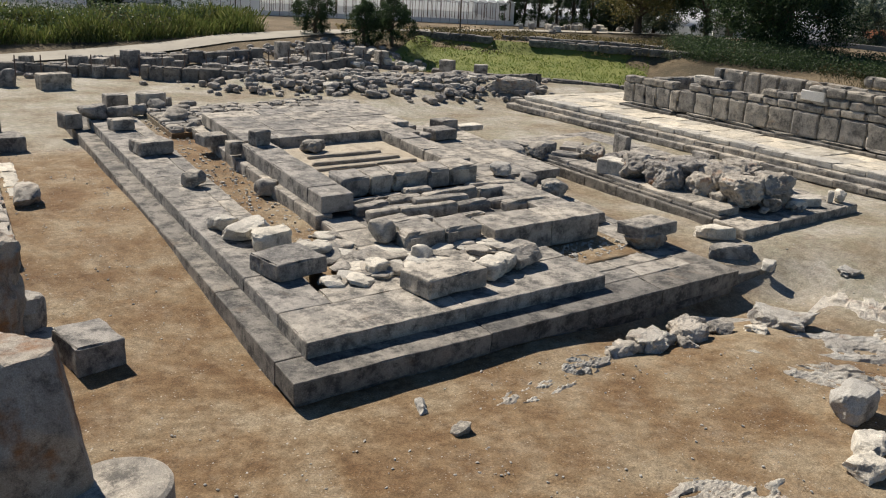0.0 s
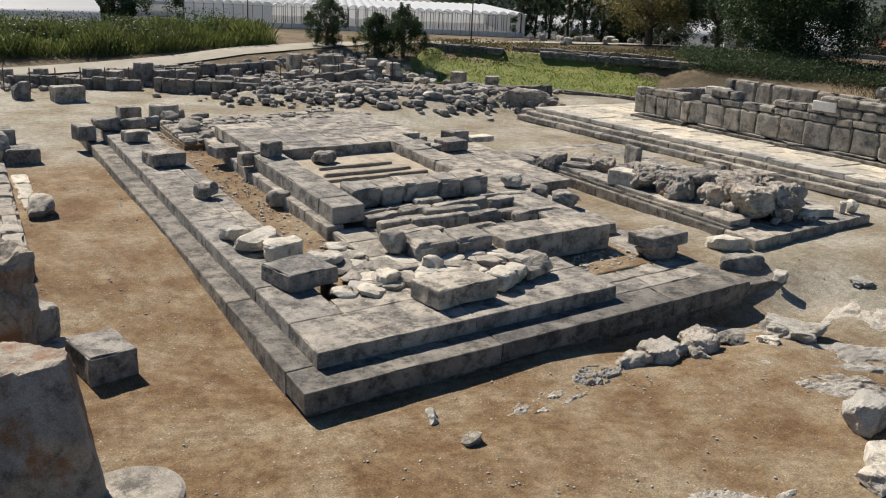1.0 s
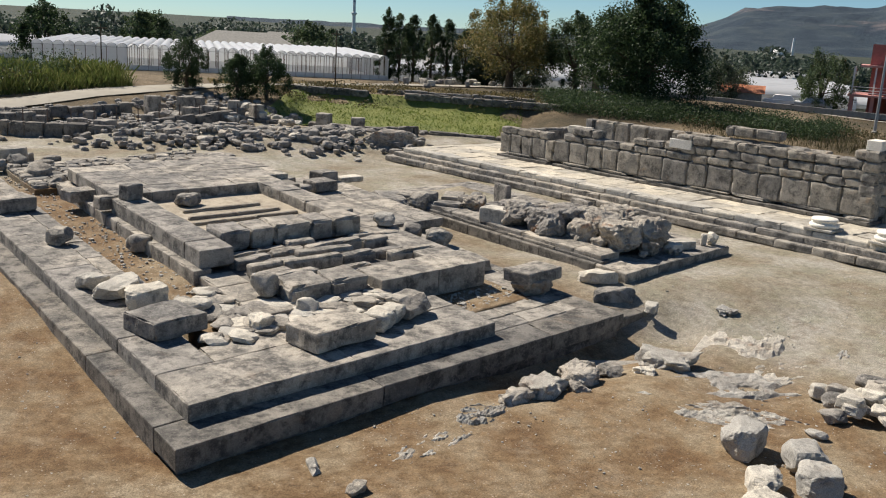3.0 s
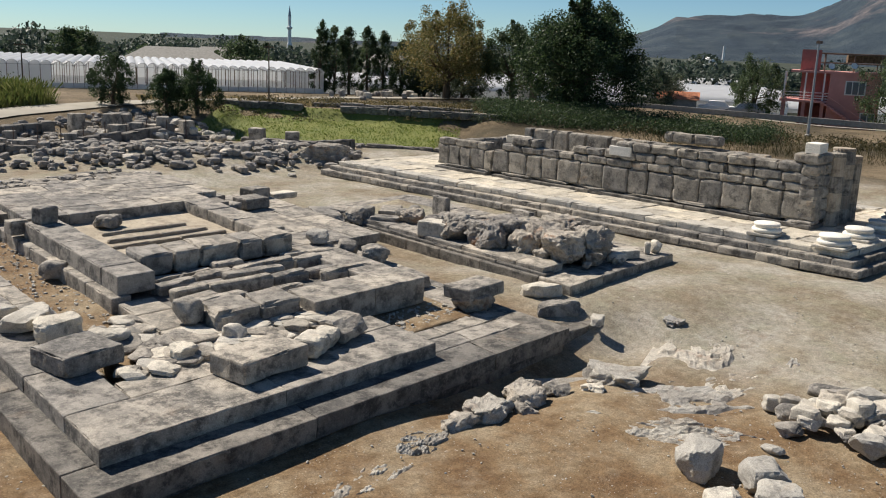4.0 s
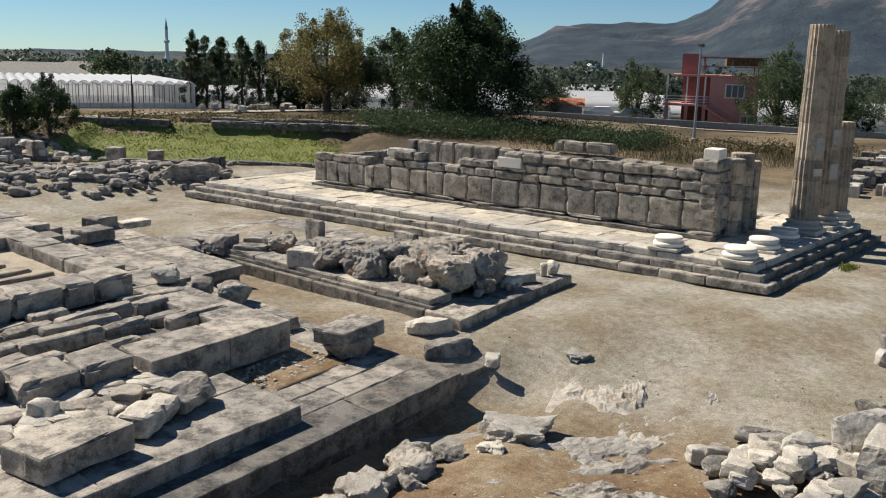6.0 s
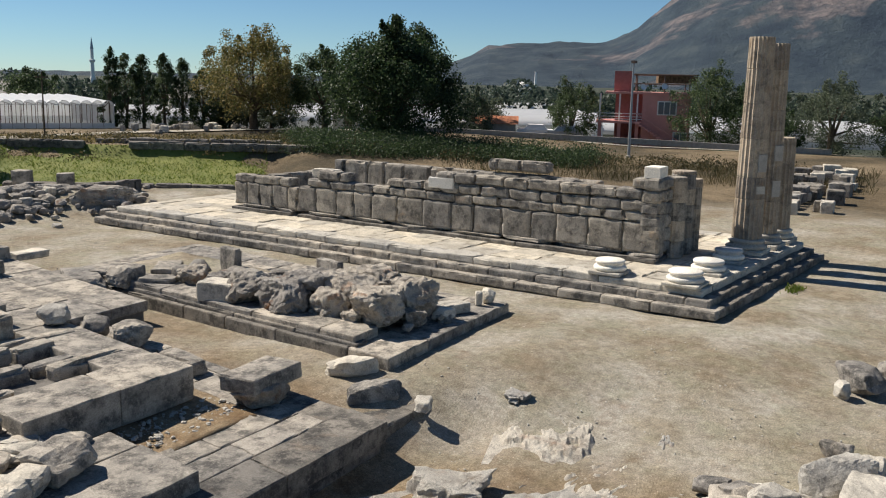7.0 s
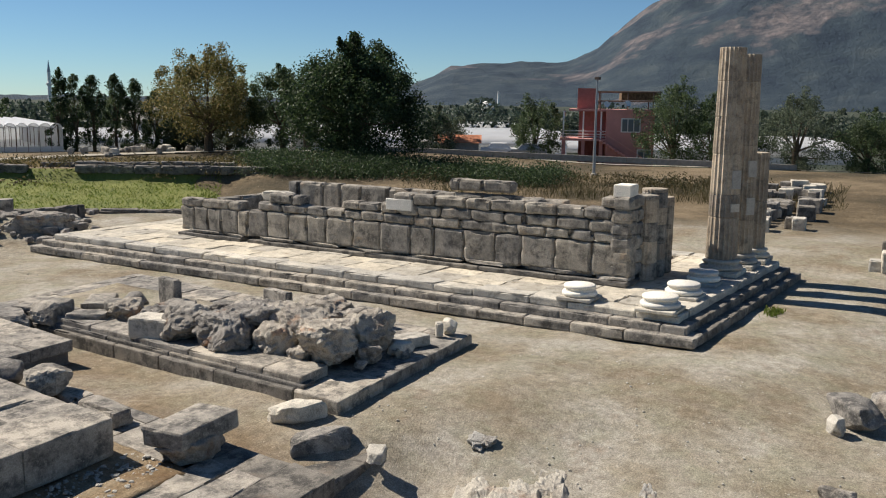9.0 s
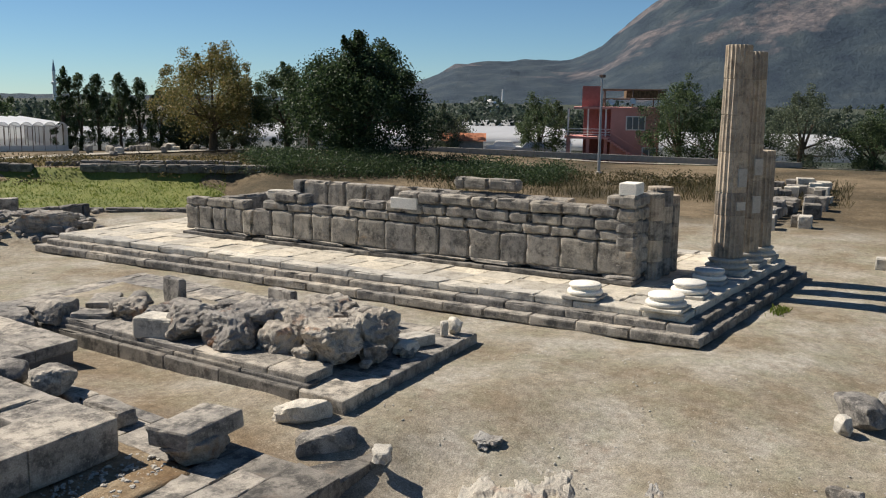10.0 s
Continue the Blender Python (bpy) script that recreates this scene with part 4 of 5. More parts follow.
# ---- bedrock and stones in front ----
def outcrop(x, y, l, w, h, yaw, seed, label, material=OUTCROP, zoff=-0.16):
    n_ = 48
    v, f = [], []
    for j in range(n_ + 1):
        for i in range(n_ + 1):
            a, b = -1 + 2 * i / n_, -1 + 2 * j / n_
            r = math.hypot(a, b) * (1 + 0.5 * nz(a * 1.6, b * 1.6, 0, seed) + 0.3 * nz(a * 5, b * 5, 0, seed + 1)) + 0.16
            e = sstep((1.0 - r) / 0.35) * (1 if nz(a * 3.2, b * 3.2, 0, seed + 8) > -0.22 else 0.35)
            rid = abs(nz(a * 3.1, b * 4.4, 0, seed + 3)) * 0.8 + 0.45 * abs(nz(a * 8, b * 10, 0, seed + 5)) + 0.3 * nz(a * 19, b * 19, 0, seed + 6)
            v.append((a * l / 2, b * w / 2, h * e * (0.2 + 0.8 * rid) - 0.10 * (1 - e)))
    f = [(j * (n_ + 1) + i, j * (n_ + 1) + i + 1, (j + 1) * (n_ + 1) + i + 1, (j + 1) * (n_ + 1) + i) for j in range(n_) for i in range(n_)]
    ring = [i for i in range(n_ + 1)] + [(j + 1) * (n_ + 1) - 1 for j in range(1, n_ + 1)] + [n_ * (n_ + 1) + i for i in range(n_ - 1, -1, -1)] + [j * (n_ + 1) for j in range(n_ - 1, 0, -1)]
    o = len(v)
    v += [(v[i][0], v[i][1], -0.5) for i in ring]
    f += [(ring[(i + 1) % len(ring)], ring[i], o + i, o + (i + 1) % len(ring))[::-1] for i in range(len(ring))]
    ob = new("rock_outcrop", mesh_of("rock_outcrop", v, f, material))
    ob.matrix_basis = pose(x, y, gz(x, y) + zoff + 0.1, 0, 0, yaw)
    return tagged(ob, label, "rock", "bedrock showing through the earth")


for i, (x, y, l, w, h, yaw) in enumerate(((4.1, -1.3, 1.9, 1.0, 0.25, 10), (6.1, -0.7, 1.3, 0.7, 0.25, 0), (12.2, -2.6, 3.4, 2.2, 0.30, -35), (14.6, -3.4, 3.2, 1.6, 0.25, -10), (10.6, -3.9, 2.6, 1.3, 0.32, -60), (16.2, -1.6, 2.2, 1.6, 0.2, 20), (-1.6, -3.6, 1.8, 1.2, 0.35, 20), (4.4, -5.6, 2.2, 1.2, 0.25, 0), (17.4, -3.7, 1.6, 0.7, 0.15, 0))):
    outcrop(x, y, l * 1.75, w * 1.75, h * 0.62, yaw, 20 + i, "pale jagged bedrock breaking through the earth")
for i, (x, y, l, w, h, yaw, mat_) in enumerate(((8.3, -0.55, 1.5, 0.9, 0.5, 20, OUTCROP), (9.5, -0.6, 1.2, 0.9, 0.65, 0, GREY), (10.0, -0.1, 1.2, 0.8, 0.55, 30, GREY), (10.55, -0.75, 0.7, 0.6, 0.45, 0, GREY), (9.1, -1.05, 0.7, 0.5, 0.35, 60, GREY), (11.3, -1.3, 0.8, 0.7, 0.4, 0, PALE), (12.3, -1.3, 1.2, 1.6, 0.5, 20, OUTCROP), (7.3, -0.6, 1.0, 0.6, 0.35, 10, GREY), (1.85, -0.75, 0.36, 0.2, 0.24, 60, PALE), (2.0, -1.75, 0.32, 0.3, 0.26, 0, GREY), (16.7, -0.3, 0.8, 0.5, 0.2, 10, OUTCROP))):
    loose("boulder", x, y, gz(x, y) - 0.08, l, w, h * 0.78, yaw, 440 + i, mat_, "pale broken rock lying beside the foundation", 4.8, 0.09, 12, "rocks along the foundation", "rock")
for i, (x, y, l, w, h, yaw) in enumerate(((9.1, -5.1, 1.0, 0.75, 0.62, 10), (8.0, -6.2, 0.9, 0.6, 0.4, 30), (7.2, -6.6, 0.6, 0.6, 0.35, 0), (9.3, -6.3, 0.8, 0.7, 0.6, 50), (8.7, -6.9, 0.8, 0.9, 0.5, 20))):
    loose("boulder", x, y, gz(x, y) - 0.04, l, w, h, yaw, 460 + i, PALE, "pale cream angular block on the bare earth", 7.5, 0.06, 8, "pale blocks on the earth", "rock")
rng = random.Random(31)
for i in range(70):
    a, b = rng.gauss(0, 0.75), rng.gauss(0, 0.8)
    x, y = 13.7 + a, -6.7 + b - 0.3 * a
    rubble(x, y, gz(x, y) + max(0, 0.45 - 0.28 * math.hypot(a, b)), rng.uniform(0.3, 0.68), 0.62, PALE if rng.random() < 0.55 else GREY, "pale angular stone in a loose heap", "heap of pale stones", rng, 7.5)
for i, (x, y, l, h) in enumerate(((15.5, -7.2, 1.4, 1.0), (16.3, -7.6, 1.2, 0.7), (14.3, -7.9, 1.6, 1.1), (15.2, -8.4, 1.4, 0.9), (21.3, -6.4, 0.5, 0.45), (22.1, -6.7, 1.3, 0.62), (23.2, -7.3, 1.1, 0.6), (17.7, -6.9, 0.6, 0.4))):
    loose("limestone_block", x, y, gz(x, y) - 0.03, l, l * 0.6, h, 15 * i - 30, 480 + i, PALE if i < 5 else GREY, "large pale block with broken mouldings on the gravel", 8.5, 0.04, 12, "blocks on the gravel", "stone block")
rng = random.Random(44)
scv, scf = [], []
CHIPS = [stone_shape(2, 1.5, 1, i, 4, 2, 0.25, 1.1) for i in range(14)]
for i in range(11000):
    x, y = rng.uniform(-6, 24), rng.uniform(-9, 26)
    if (0 < x + 0.3 - 0.1 * y < 16 and 0.2 < y < 27) or (15.5 < x < 22.6 and 2.6 < y < 17):
        continue
    if nz(x * 0.5, y * 0.5, 0, 41) < -0.12 and i % 5:
        continue
    s = rng.choice((0.010, 0.013, 0.013, 0.016, 0.022, 0.032))
    sv, sf = moved(rng.choice(CHIPS), pose(x, y, gz(x, y) - 0.35 * s, 0, 0, rng.uniform(0, 360)) @ Matrix.Diagonal((s, s, s, 1)))
    o = len(scv)
    scv += sv
    scf += [tuple(q + o for q in t) for t in sf]
for i in range(1500):
    x, y, z = AP(rng.uniform(2.5, 4.0), rng.uniform(5.2, 24))
    if i > 1150:
        x, y, z = AP(rng.uniform(9.1, 12.0), rng.uniform(2.6, 3.8))
        z -= 0.27
    s = rng.choice((0.012, 0.018, 0.018, 0.025, 0.025, 0.04, 0.06))
    sv, sf = moved(rng.choice(CHIPS), pose(x, y, z + 0.40, 0, 0, rng.uniform(0, 360)) @ Matrix.Diagonal((s, s, s, 1)))
    o = len(scv)
    scv += sv
    scf += [tuple(q + o for q in t) for t in sf]
tagged(new("pebbles", mesh_of("pebbles", scv, scf, PALE)), "scattered pale pebbles and stone chips", "pebbles", kind="stuff")


# ---- ruined walls and rubble at the back ----
back = empty("ruined_wall", label="low dark ruined wall of squared blocks at the back", category="ruined wall")
for i, (p0, p1, hh) in enumerate((((15.2, 37.4), (10.4, 41.6), 1.05), ((26.0, 42.6), (15.8, 38.0), 1.0), ((9.8, 42.4), (3.0, 46.0), 0.8), ((28.6, 31.2), (33.0, 31.8), 0.9), ((20.5, 47.5), (8.0, 47.0), 0.8))):
    run(back, "wall_block", p0, p1, 0.7, hh, gz(*p0) + hh - 0.1, gz(*p1) + hh - 0.1, (0.9, 1.6), GREY_STEP, 600 + i, k=9, amp=0.05, jag=1.0)
rng = random.Random(91)
for i, (x, y, h) in enumerate(((6.3, 44.8, 1.0), (7.6, 45.0, 1.5), (9.0, 45.4, 1.2), (10.6, 44.6, 2.0), (11.6, 44.0, 1.4), (12.4, 43.5, 1.5), (13.1, 43.3, 1.2), (5.0, 46.6, 1.3), (14.8, 42.0, 1.1), (15.2, 39.0, 1.4), (8.2, 42.8, 1.0), (18.5, 40.4, 1.3), (22.7, 42.3, 1.3), (24.0, 42.9, 1.5), (25.3, 43.0, 1.2), (20.4, 36.0, 1.0), (17.0, 45.5, 1.0), (13.2, 47.6, 1.2), (3.2, 47.5, 1.2))):
    w = rng.uniform(0.6, 1.1)
    loose("limestone_block", x, y, gz(x, y) - 0.03, w, w * 0.8, h * 0.7, rng.uniform(0, 60), 620 + i, GREY, "upright grey block among the ruins at the back", 9, 0.05, 5, "blocks among the ruins", "stone block")
lab = "grey broken stone in a long heap of rubble"


def heap(x, y):
    """Height of the long rubble bank above the ground."""
    ax, ay, bx, by = 15.5, 37.0, 28.5, 29.5
    t = min(1, max(0, ((x - ax) * (bx - ax) + (y - ay) * (by - ay)) / ((bx - ax) ** 2 + (by - ay) ** 2)))
    d = math.hypot(x - ax - t * (bx - ax), y - ay - t * (by - ay))
    return 0.95 * sstep((4.2 - d) / 4.2) * (0.75 + 0.5 * nz(x * 0.4, y * 0.4, 0, 2))


for i in range(90):
    t = rng.random()
    x, y = 15.5 + 13.0 * t + rng.gauss(0, 1.6), 36.0 - 7.3 * t + rng.gauss(0, 1.5)
    rubble(x, y, gz(x, y) + heap(x, y) * 0.8 - 0.05, rng.uniform(0.25, 0.7), 0.65, rng.choice((GREY, BOULDER, BOULDER, PALE)), lab, "rubble bank", rng, 5.5)
for i in range(85):
    t, s = rng.random(), rng.random()
    x, y = 19.5 + 8.0 * t + 4.0 * s, 42.6 - 4.8 * t + 5.5 * s
    rubble(x, y, gz(x, y) + 0.35 * rng.random() - 0.05, rng.uniform(0.3, 0.85), 0.7, rng.choice((GREY, BOULDER, PALE)), "grey broken block among collapsed walls", "collapsed walls", rng, 5.5)
for i, (x, y, h) in enumerate(((21.5, 46.0, 1.3), (23.0, 44.2, 1.5), (24.4, 45.2, 1.2), (25.6, 42.4, 1.4), (27.0, 41.8, 1.2), (22.2, 42.0, 1.1), (29.6, 37.6, 1.0), (30.9, 35.6, 0.9))):
    loose("limestone_block", x, y, gz(x, y) - 0.03, 0.9, 0.8, h, 20 * i, 900 + i, GREY, "upright grey block among the ruins at the back", 9, 0.05, 5, "blocks among the ruins", "stone block")
shapes = []
for i in range(1300):
    t = rng.random()
    x, y = 15.0 + 14.0 * t + rng.gauss(0, 2.0), 38.0 - 7.5 * t + rng.gauss(0, 2.4)
    if i > 800:
        x, y = rng.uniform(2, 30), rng.uniform(43, 50)
    s = rng.uniform(0.18, 0.6)
    shapes.append(moved(stone_shape(s * 1.2, s, s * 0.7, i, 4.5, 3, 0.07), pose(x, y, gz(x, y) + heap(x, y) * 0.8 - 0.05, 0, 0, rng.uniform(0, 360))))
tagged(new("rubble", mesh_of("rubble", *joined(shapes), BOULDER)), "loose grey rubble strewn among the ruined walls", "rubble", kind="stuff")
hv, hf = [], []
for j in range(41):
    for i in range(41):
        x, y = 10 + 24 * i / 40, 24 + 20 * j / 40
        hv.append((x, y, gz(x, y) + heap(x, y) - 0.12))
hf = [(j * 41 + i, j * 41 + i + 1, (j + 1) * 41 + i + 1, (j + 1) * 41 + i) for j in range(40) for i in range(40)]
tagged(new("earth_bank", mesh_of("earth_bank", hv, hf, EARTH, True)), "low bank of earth under the rubble", "ground", kind="structure")
loose("boulder", 27.6, 28.6, gz(27.6, 28.6), 3.4, 1.4, 1.0, -28, 690, BOULDER, "long lump of old rubble masonry", 3.6, 0.16, 14, "", "masonry")
for i in range(72):
    t = rng.random()
    x, y = 47 + 20 * t + rng.uniform(-0.6, 0.6), rng.choice((-0.6, 0.9, 2.4)) + 1.5 * t + rng.uniform(-0.4, 0.4)
    if i % 4 == 0:
        x, y = rng.uniform(40.5, 45.5), rng.uniform(-8.0, -4.6)
    w = rng.uniform(0.55, 1.1)
    loose("limestone_block", x, y, gz(x, y) - 0.03, w * 1.3, w, rng.uniform(0.4, 0.9), rng.choice((0, 10, 85, 95)) + rng.uniform(-12, 12), 700 + i, rng.choice((PALE, GREY, GREY_STEP)), "grey architectural block laid out in rows on the field", 9, 0.04, 4, "rows of laid-out blocks", "stone block")
for i in range(26):
    x, y = rng.uniform(50, 62), rng.uniform(52, 58) - 0.4 * (i % 5)
    w = rng.uniform(0.45, 0.95)
    loose("limestone_block", x, y, gz(x, y) - 0.05, w, w * 0.7, rng.uniform(0.3, 0.8), rng.uniform(0, 180), 750 + i, GREY if i % 3 else PALE, "pale block stored on the dry bank", 6, 0.06, 4, "blocks on the dry bank", "stone block")

# ---- marsh basin ----
def basin(a, b):
    return 38.1 + 0.66 * a + 0.75 * b, 38.4 - 0.75 * a + 0.66 * b


gv, gf = [], []
for j in range(31):
    for i in range(61):
        x, y = basin(-10.4 + 20.8 * i / 60, -6.5 + 13.0 * j / 30)
        gv.append((x, y, gz(x, y) + 0.06 + 0.05 * nz(x * 0.7, y * 0.7, 0, 8) - 0.3 * sstep((i - 46 + 5 * nz(x * 0.4, y * 0.4, 0, 2)) / 12)))
gf = [(j * 61 + i, (j + 1) * 61 + i, (j + 1) * 61 + i + 1, j * 61 + i + 1)[::-1] for j in range(30) for i in range(60)]
SWARD, snt, sb = base_mat("wet_sward", 0.8)
sgeo = snt.nodes.new("ShaderNodeNewGeometry")
snt.links.new(mixc(snt, ramp(snt, noise_tex(snt, sgeo.outputs["Position"], 9.0, 6, 0.7), [(0.35, (0, 0, 0)), (0.65, (1, 1, 1))]), ramp(snt, noise_tex(snt, sgeo.outputs["Position"], 0.5, 5), [(0.4, (0.075, 0.105, 0.018)), (0.6, (0.15, 0.155, 0.035))]), (0.19, 0.205, 0.05)), sb.inputs["Base Color"])
tagged(new("marsh", mesh_of("marsh", gv, gf, SWARD, True)), "bright green marsh floor in the sunken basin", "marsh", kind="structure")
gv, gf = [], []
for i in range(14000):
    x, y = basin(rng.uniform(-10, 8), rng.uniform(-6.3, 6.3))
    z, h, a = gz(x, y) + 0.03, rng.uniform(0.06, 0.2), rng.uniform(0, 6.3)
    w = rng.uniform(0.02, 0.05)
    dx, dy = math.cos(a) * w, math.sin(a) * w
    o = len(gv)
    gv += [(x - dx, y - dy, z), (x + dx, y + dy, z), (x + rng.uniform(-0.2, 0.2), y + rng.uniform(-0.2, 0.2), z + h)]
    gf.append((o, o + 1, o + 2))
tagged(new("marsh_grass", mesh_of("marsh_grass", gv, gf, GRASS)), "bright green marsh grass filling the sunken basin", "grass", kind="stuff")
edge = empty("basin_edge", label="grey stone edging round the marshy basin", category="kerb")
for i, (a0, b0, a1, b1) in enumerate(((11.0, 6.6, -11.0, 6.6), (-11.0, -6.8, 7.5, -6.8), (9.0, 8.6, -4.0, 8.4))):
    p0, p1 = basin(a0, b0), basin(a1, b1)
    run(edge, "edge_block", p0, p1, 0.8, 0.6, gz(*p0) + 0.35, gz(*p1) + 0.35, (1.2, 2.4), GREY_STEP, 650 + i, k=9, amp=0.05, jag=0.5, skip=0.08)

# ---- dry grass, reeds ----
def blades(name, count, place, height, width, material, label, seed):
    r_, v, f = random.Random(seed), [], []
    for i in range(count):
        x, y = place(r_)
        z, h, a, w = gz(x, y) - 0.05, height * r_.uniform(0.5, 1.2), r_.uniform(0, 6.3), width * r_.uniform(0.6, 1.4)
        h *= 0.85 + 0.75 * nz(x * 0.35, y * 0.35, 0, seed)
        dx, dy = math.cos(a) * w, math.sin(a) * w
        tx, ty = x + r_.gauss(0, h * 0.3), y + r_.gauss(0, h * 0.3)
        o = len(v)
        v += [(x - dx, y - dy, z), (x + dx, y + dy, z), (tx + dx * 0.5, ty + dy * 0.5, z + h), (tx - dx * 0.5, ty - dy * 0.5, z + h * 0.9)]
        f.append((o, o + 1, o + 2, o + 3))
    tagged(new(name, mesh_of(name, v, f, material)), label, name.replace("_", " "), kind="stuff")


blades("reeds", 34000, lambda r: (r.uniform(-16, 24), 54 + r.uniform(0, 9)), 1.35, 0.025, REED, "tall green reeds beside the path", 1)
blades("dry_grass", 14000, lambda r: (lambda a, d: (d * math.sin(a), -9 + d * math.cos(a)))(r.uniform(0.45, 1.15), r.uniform(69, 77)), 0.28, 0.02, DRY, "dry yellow grass on the bank", 2)
blades("weeds", 5000, lambda r: (lambda a, d: (d * math.sin(a), -9 + d * math.cos(a)))(r.uniform(1.0, 1.45), r.uniform(60, 70)), 0.6, 0.018, SCRUB, "rank olive weeds behind the temple", 3)


def scrub(name, spots, leaf, material, label, seed, dense=70):
    r_, v, f = random.Random(seed), [], []
    for x, y, rad, h in spots(r_):
        z = gz(x, y)
        for i in range(int(dense * rad)):
            p = Vector((x + r_.gauss(0, rad * 0.5), y + r_.gauss(0, rad * 0.5), z + h * r_.random() ** 1.3))
            e = Vector((r_.gauss(0, 1), r_.gauss(0, 1), r_.gauss(0, 1))).normalized() * leaf
            g = Vector((r_.gauss(0, 1), r_.gauss(0, 1), r_.gauss(0, 1))).normalized() * leaf * 0.7
            o = len(v)
            v += [tuple(p - e), tuple(p + g), tuple(p + e), tuple(p - g)]
            f.append((o, o + 1, o + 2, o + 3))
    tagged(new(name, mesh_of(name, v, f, material)), label, name.replace("_", " "), kind="stuff")


def ring_spots(a0, a1, d0, d1, count, rad, h):
    def make(r):
        out = []
        for i in range(count):
            a, d = r.uniform(a0, a1), r.uniform(d0, d1)
            out.append((d * math.sin(a), -9 + d * math.cos(a), rad * r.uniform(0.6, 1.4), h * r.uniform(0.5, 1.3)))
        return out
    return make


# scrub packed with extra dark leaves to imitate the big tree's shade
scrub("bushes", ring_spots(0.84, 1.17, 65, 75, 330, 1.3, 1.0), 0.075, LEAF_DARK, "dark low scrub on the bank below the road", 5, 150)
scrub("brambles", ring_spots(0.50, 1.36, 66, 75, 190, 1.2, 0.5), 0.09, SCRUB, "brownish olive scrub on the dry bank", 6)
scrub("thicket", lambda r: [(r.uniform(-16, 22), 55 + r.uniform(0, 7), 1.7, r.uniform(1.0, 2.3)) for i in range(120)], 0.085, LEAF_MID, "green thicket behind the path", 7, 130)
scrub("shrubs", lambda r: [(r.uniform(-16, 16), 54.5 + r.uniform(0, 5), 1.3, r.uniform(0.7, 1.8)) for i in range(60)], 0.08, SCRUB, "brown and olive shrubs among the reeds", 8, 130)
blades("grass_tuft", 260, lambda r: r.choice(((31.2, -3.3), (12.0, 19.6), (31.5, -3.4))) if r.random() < 0.3 else (r.gauss(31.3, 0.3), r.gauss(-3.2, 0.12)), 0.3, 0.02, GRASS, "small green tuft at the foot of the steps", 4)


# ---- trees ----
def tree(x, y, height, radius, material, seed, label, trunk=0.25, leaves=4500, leaf=0.22, low=0.2, shape=1.0, group="", clumps=60):
    leaves, leaf, clumps = int(leaves * 4.2), leaf * 0.42, int(clumps * 1.6)
    x, y = (x + 0.85, y - 1.5) if 40 < math.hypot(x, y) < 90 else (x, y)
    r_ = random.Random(seed)
    z0 = gz(x, y) - 0.1
    ob = empty("tree", Matrix.Translation((x, y, z0)), label=label, category="tree", group=group)
    limbs = [tube((0, 0, 0), (r_.uniform(-0.2, 0.2), r_.uniform(-0.2, 0.2), height * 0.45), radius * 0.075 + 0.05, radius * 0.05, 9)]
    centres = []
    lobes = [(r_.uniform(0, 6.283), r_.uniform(0.15, 0.95), r_.uniform(0.85, 1.25)) for i in range(9)]
    for i in range(clumps):
        t = r_.random() ** 0.9
        zc = height * (low + (0.93 - low) * t)
        env = radius * (math.sin(math.pi * min(1, 0.14 + 0.86 * t) ** shape) ** 0.6)
        a = r_.uniform(0, 6.283)
        reach = max(k * math.exp(-((math.sin((a - b) / 2) * 2.2) ** 2) - ((t - h) * 2.4) ** 2) for b, h, k in lobes)
        env *= (0.62 + 0.45 * reach) * (1 + 0.35 * nz(math.cos(a) * 2, math.sin(a) * 2, t * 4, seed))
        rr = env * math.sqrt(r_.uniform(0.10, 1.0))
        centres.append((rr * math.cos(a), rr * math.sin(a), zc + height * 0.05 * reach, radius * r_.uniform(0.10, 0.27)))
    for i in range(int(clumps * 0.25)):
        cx, cy, cz, cr = r_.choice(centres)
        centres.append((cx * 1.08, cy * 1.08, cz + cr * r_.uniform(0.6, 1.5), cr * 0.45))
    for cx, cy, cz, cr in centres[:14]:
        limbs.append(tube((0, 0, height * r_.uniform(0.15, 0.4)), (cx * 0.85, cy * 0.85, cz), radius * 0.03, 0.015, 6))
    part("trunk", *joined(limbs), BARK, ob)
    v, f = [], []
    for i in range(leaves):
        cx, cy, cz, cr = r_.choice(centres)
        d = Vector((r_.gauss(0, 0.48), r_.gauss(0, 0.48), r_.gauss(0.1, 0.55)))
        d *= cr * min(1.0, 1.15 / max(d.length, 0.01))
        p = Vector((cx, cy, cz)) + d
        e = Vector((r_.gauss(0, 1), r_.gauss(0, 1), r_.gauss(0, 1))).normalized()
        g = e.cross(Vector((r_.gauss(0, 1), r_.gauss(0, 1), r_.gauss(0, 1)))).normalized()
        s = leaf * r_.uniform(0.6, 1.3)
        o = len(v)
        v += [tuple(p - e * s), tuple(p + g * s * 0.6), tuple(p + e * s), tuple(p - g * s * 0.6)]
        f.append((o, o + 1, o + 2, o + 3))
    part("crown", v, f, material, ob)
    return ob


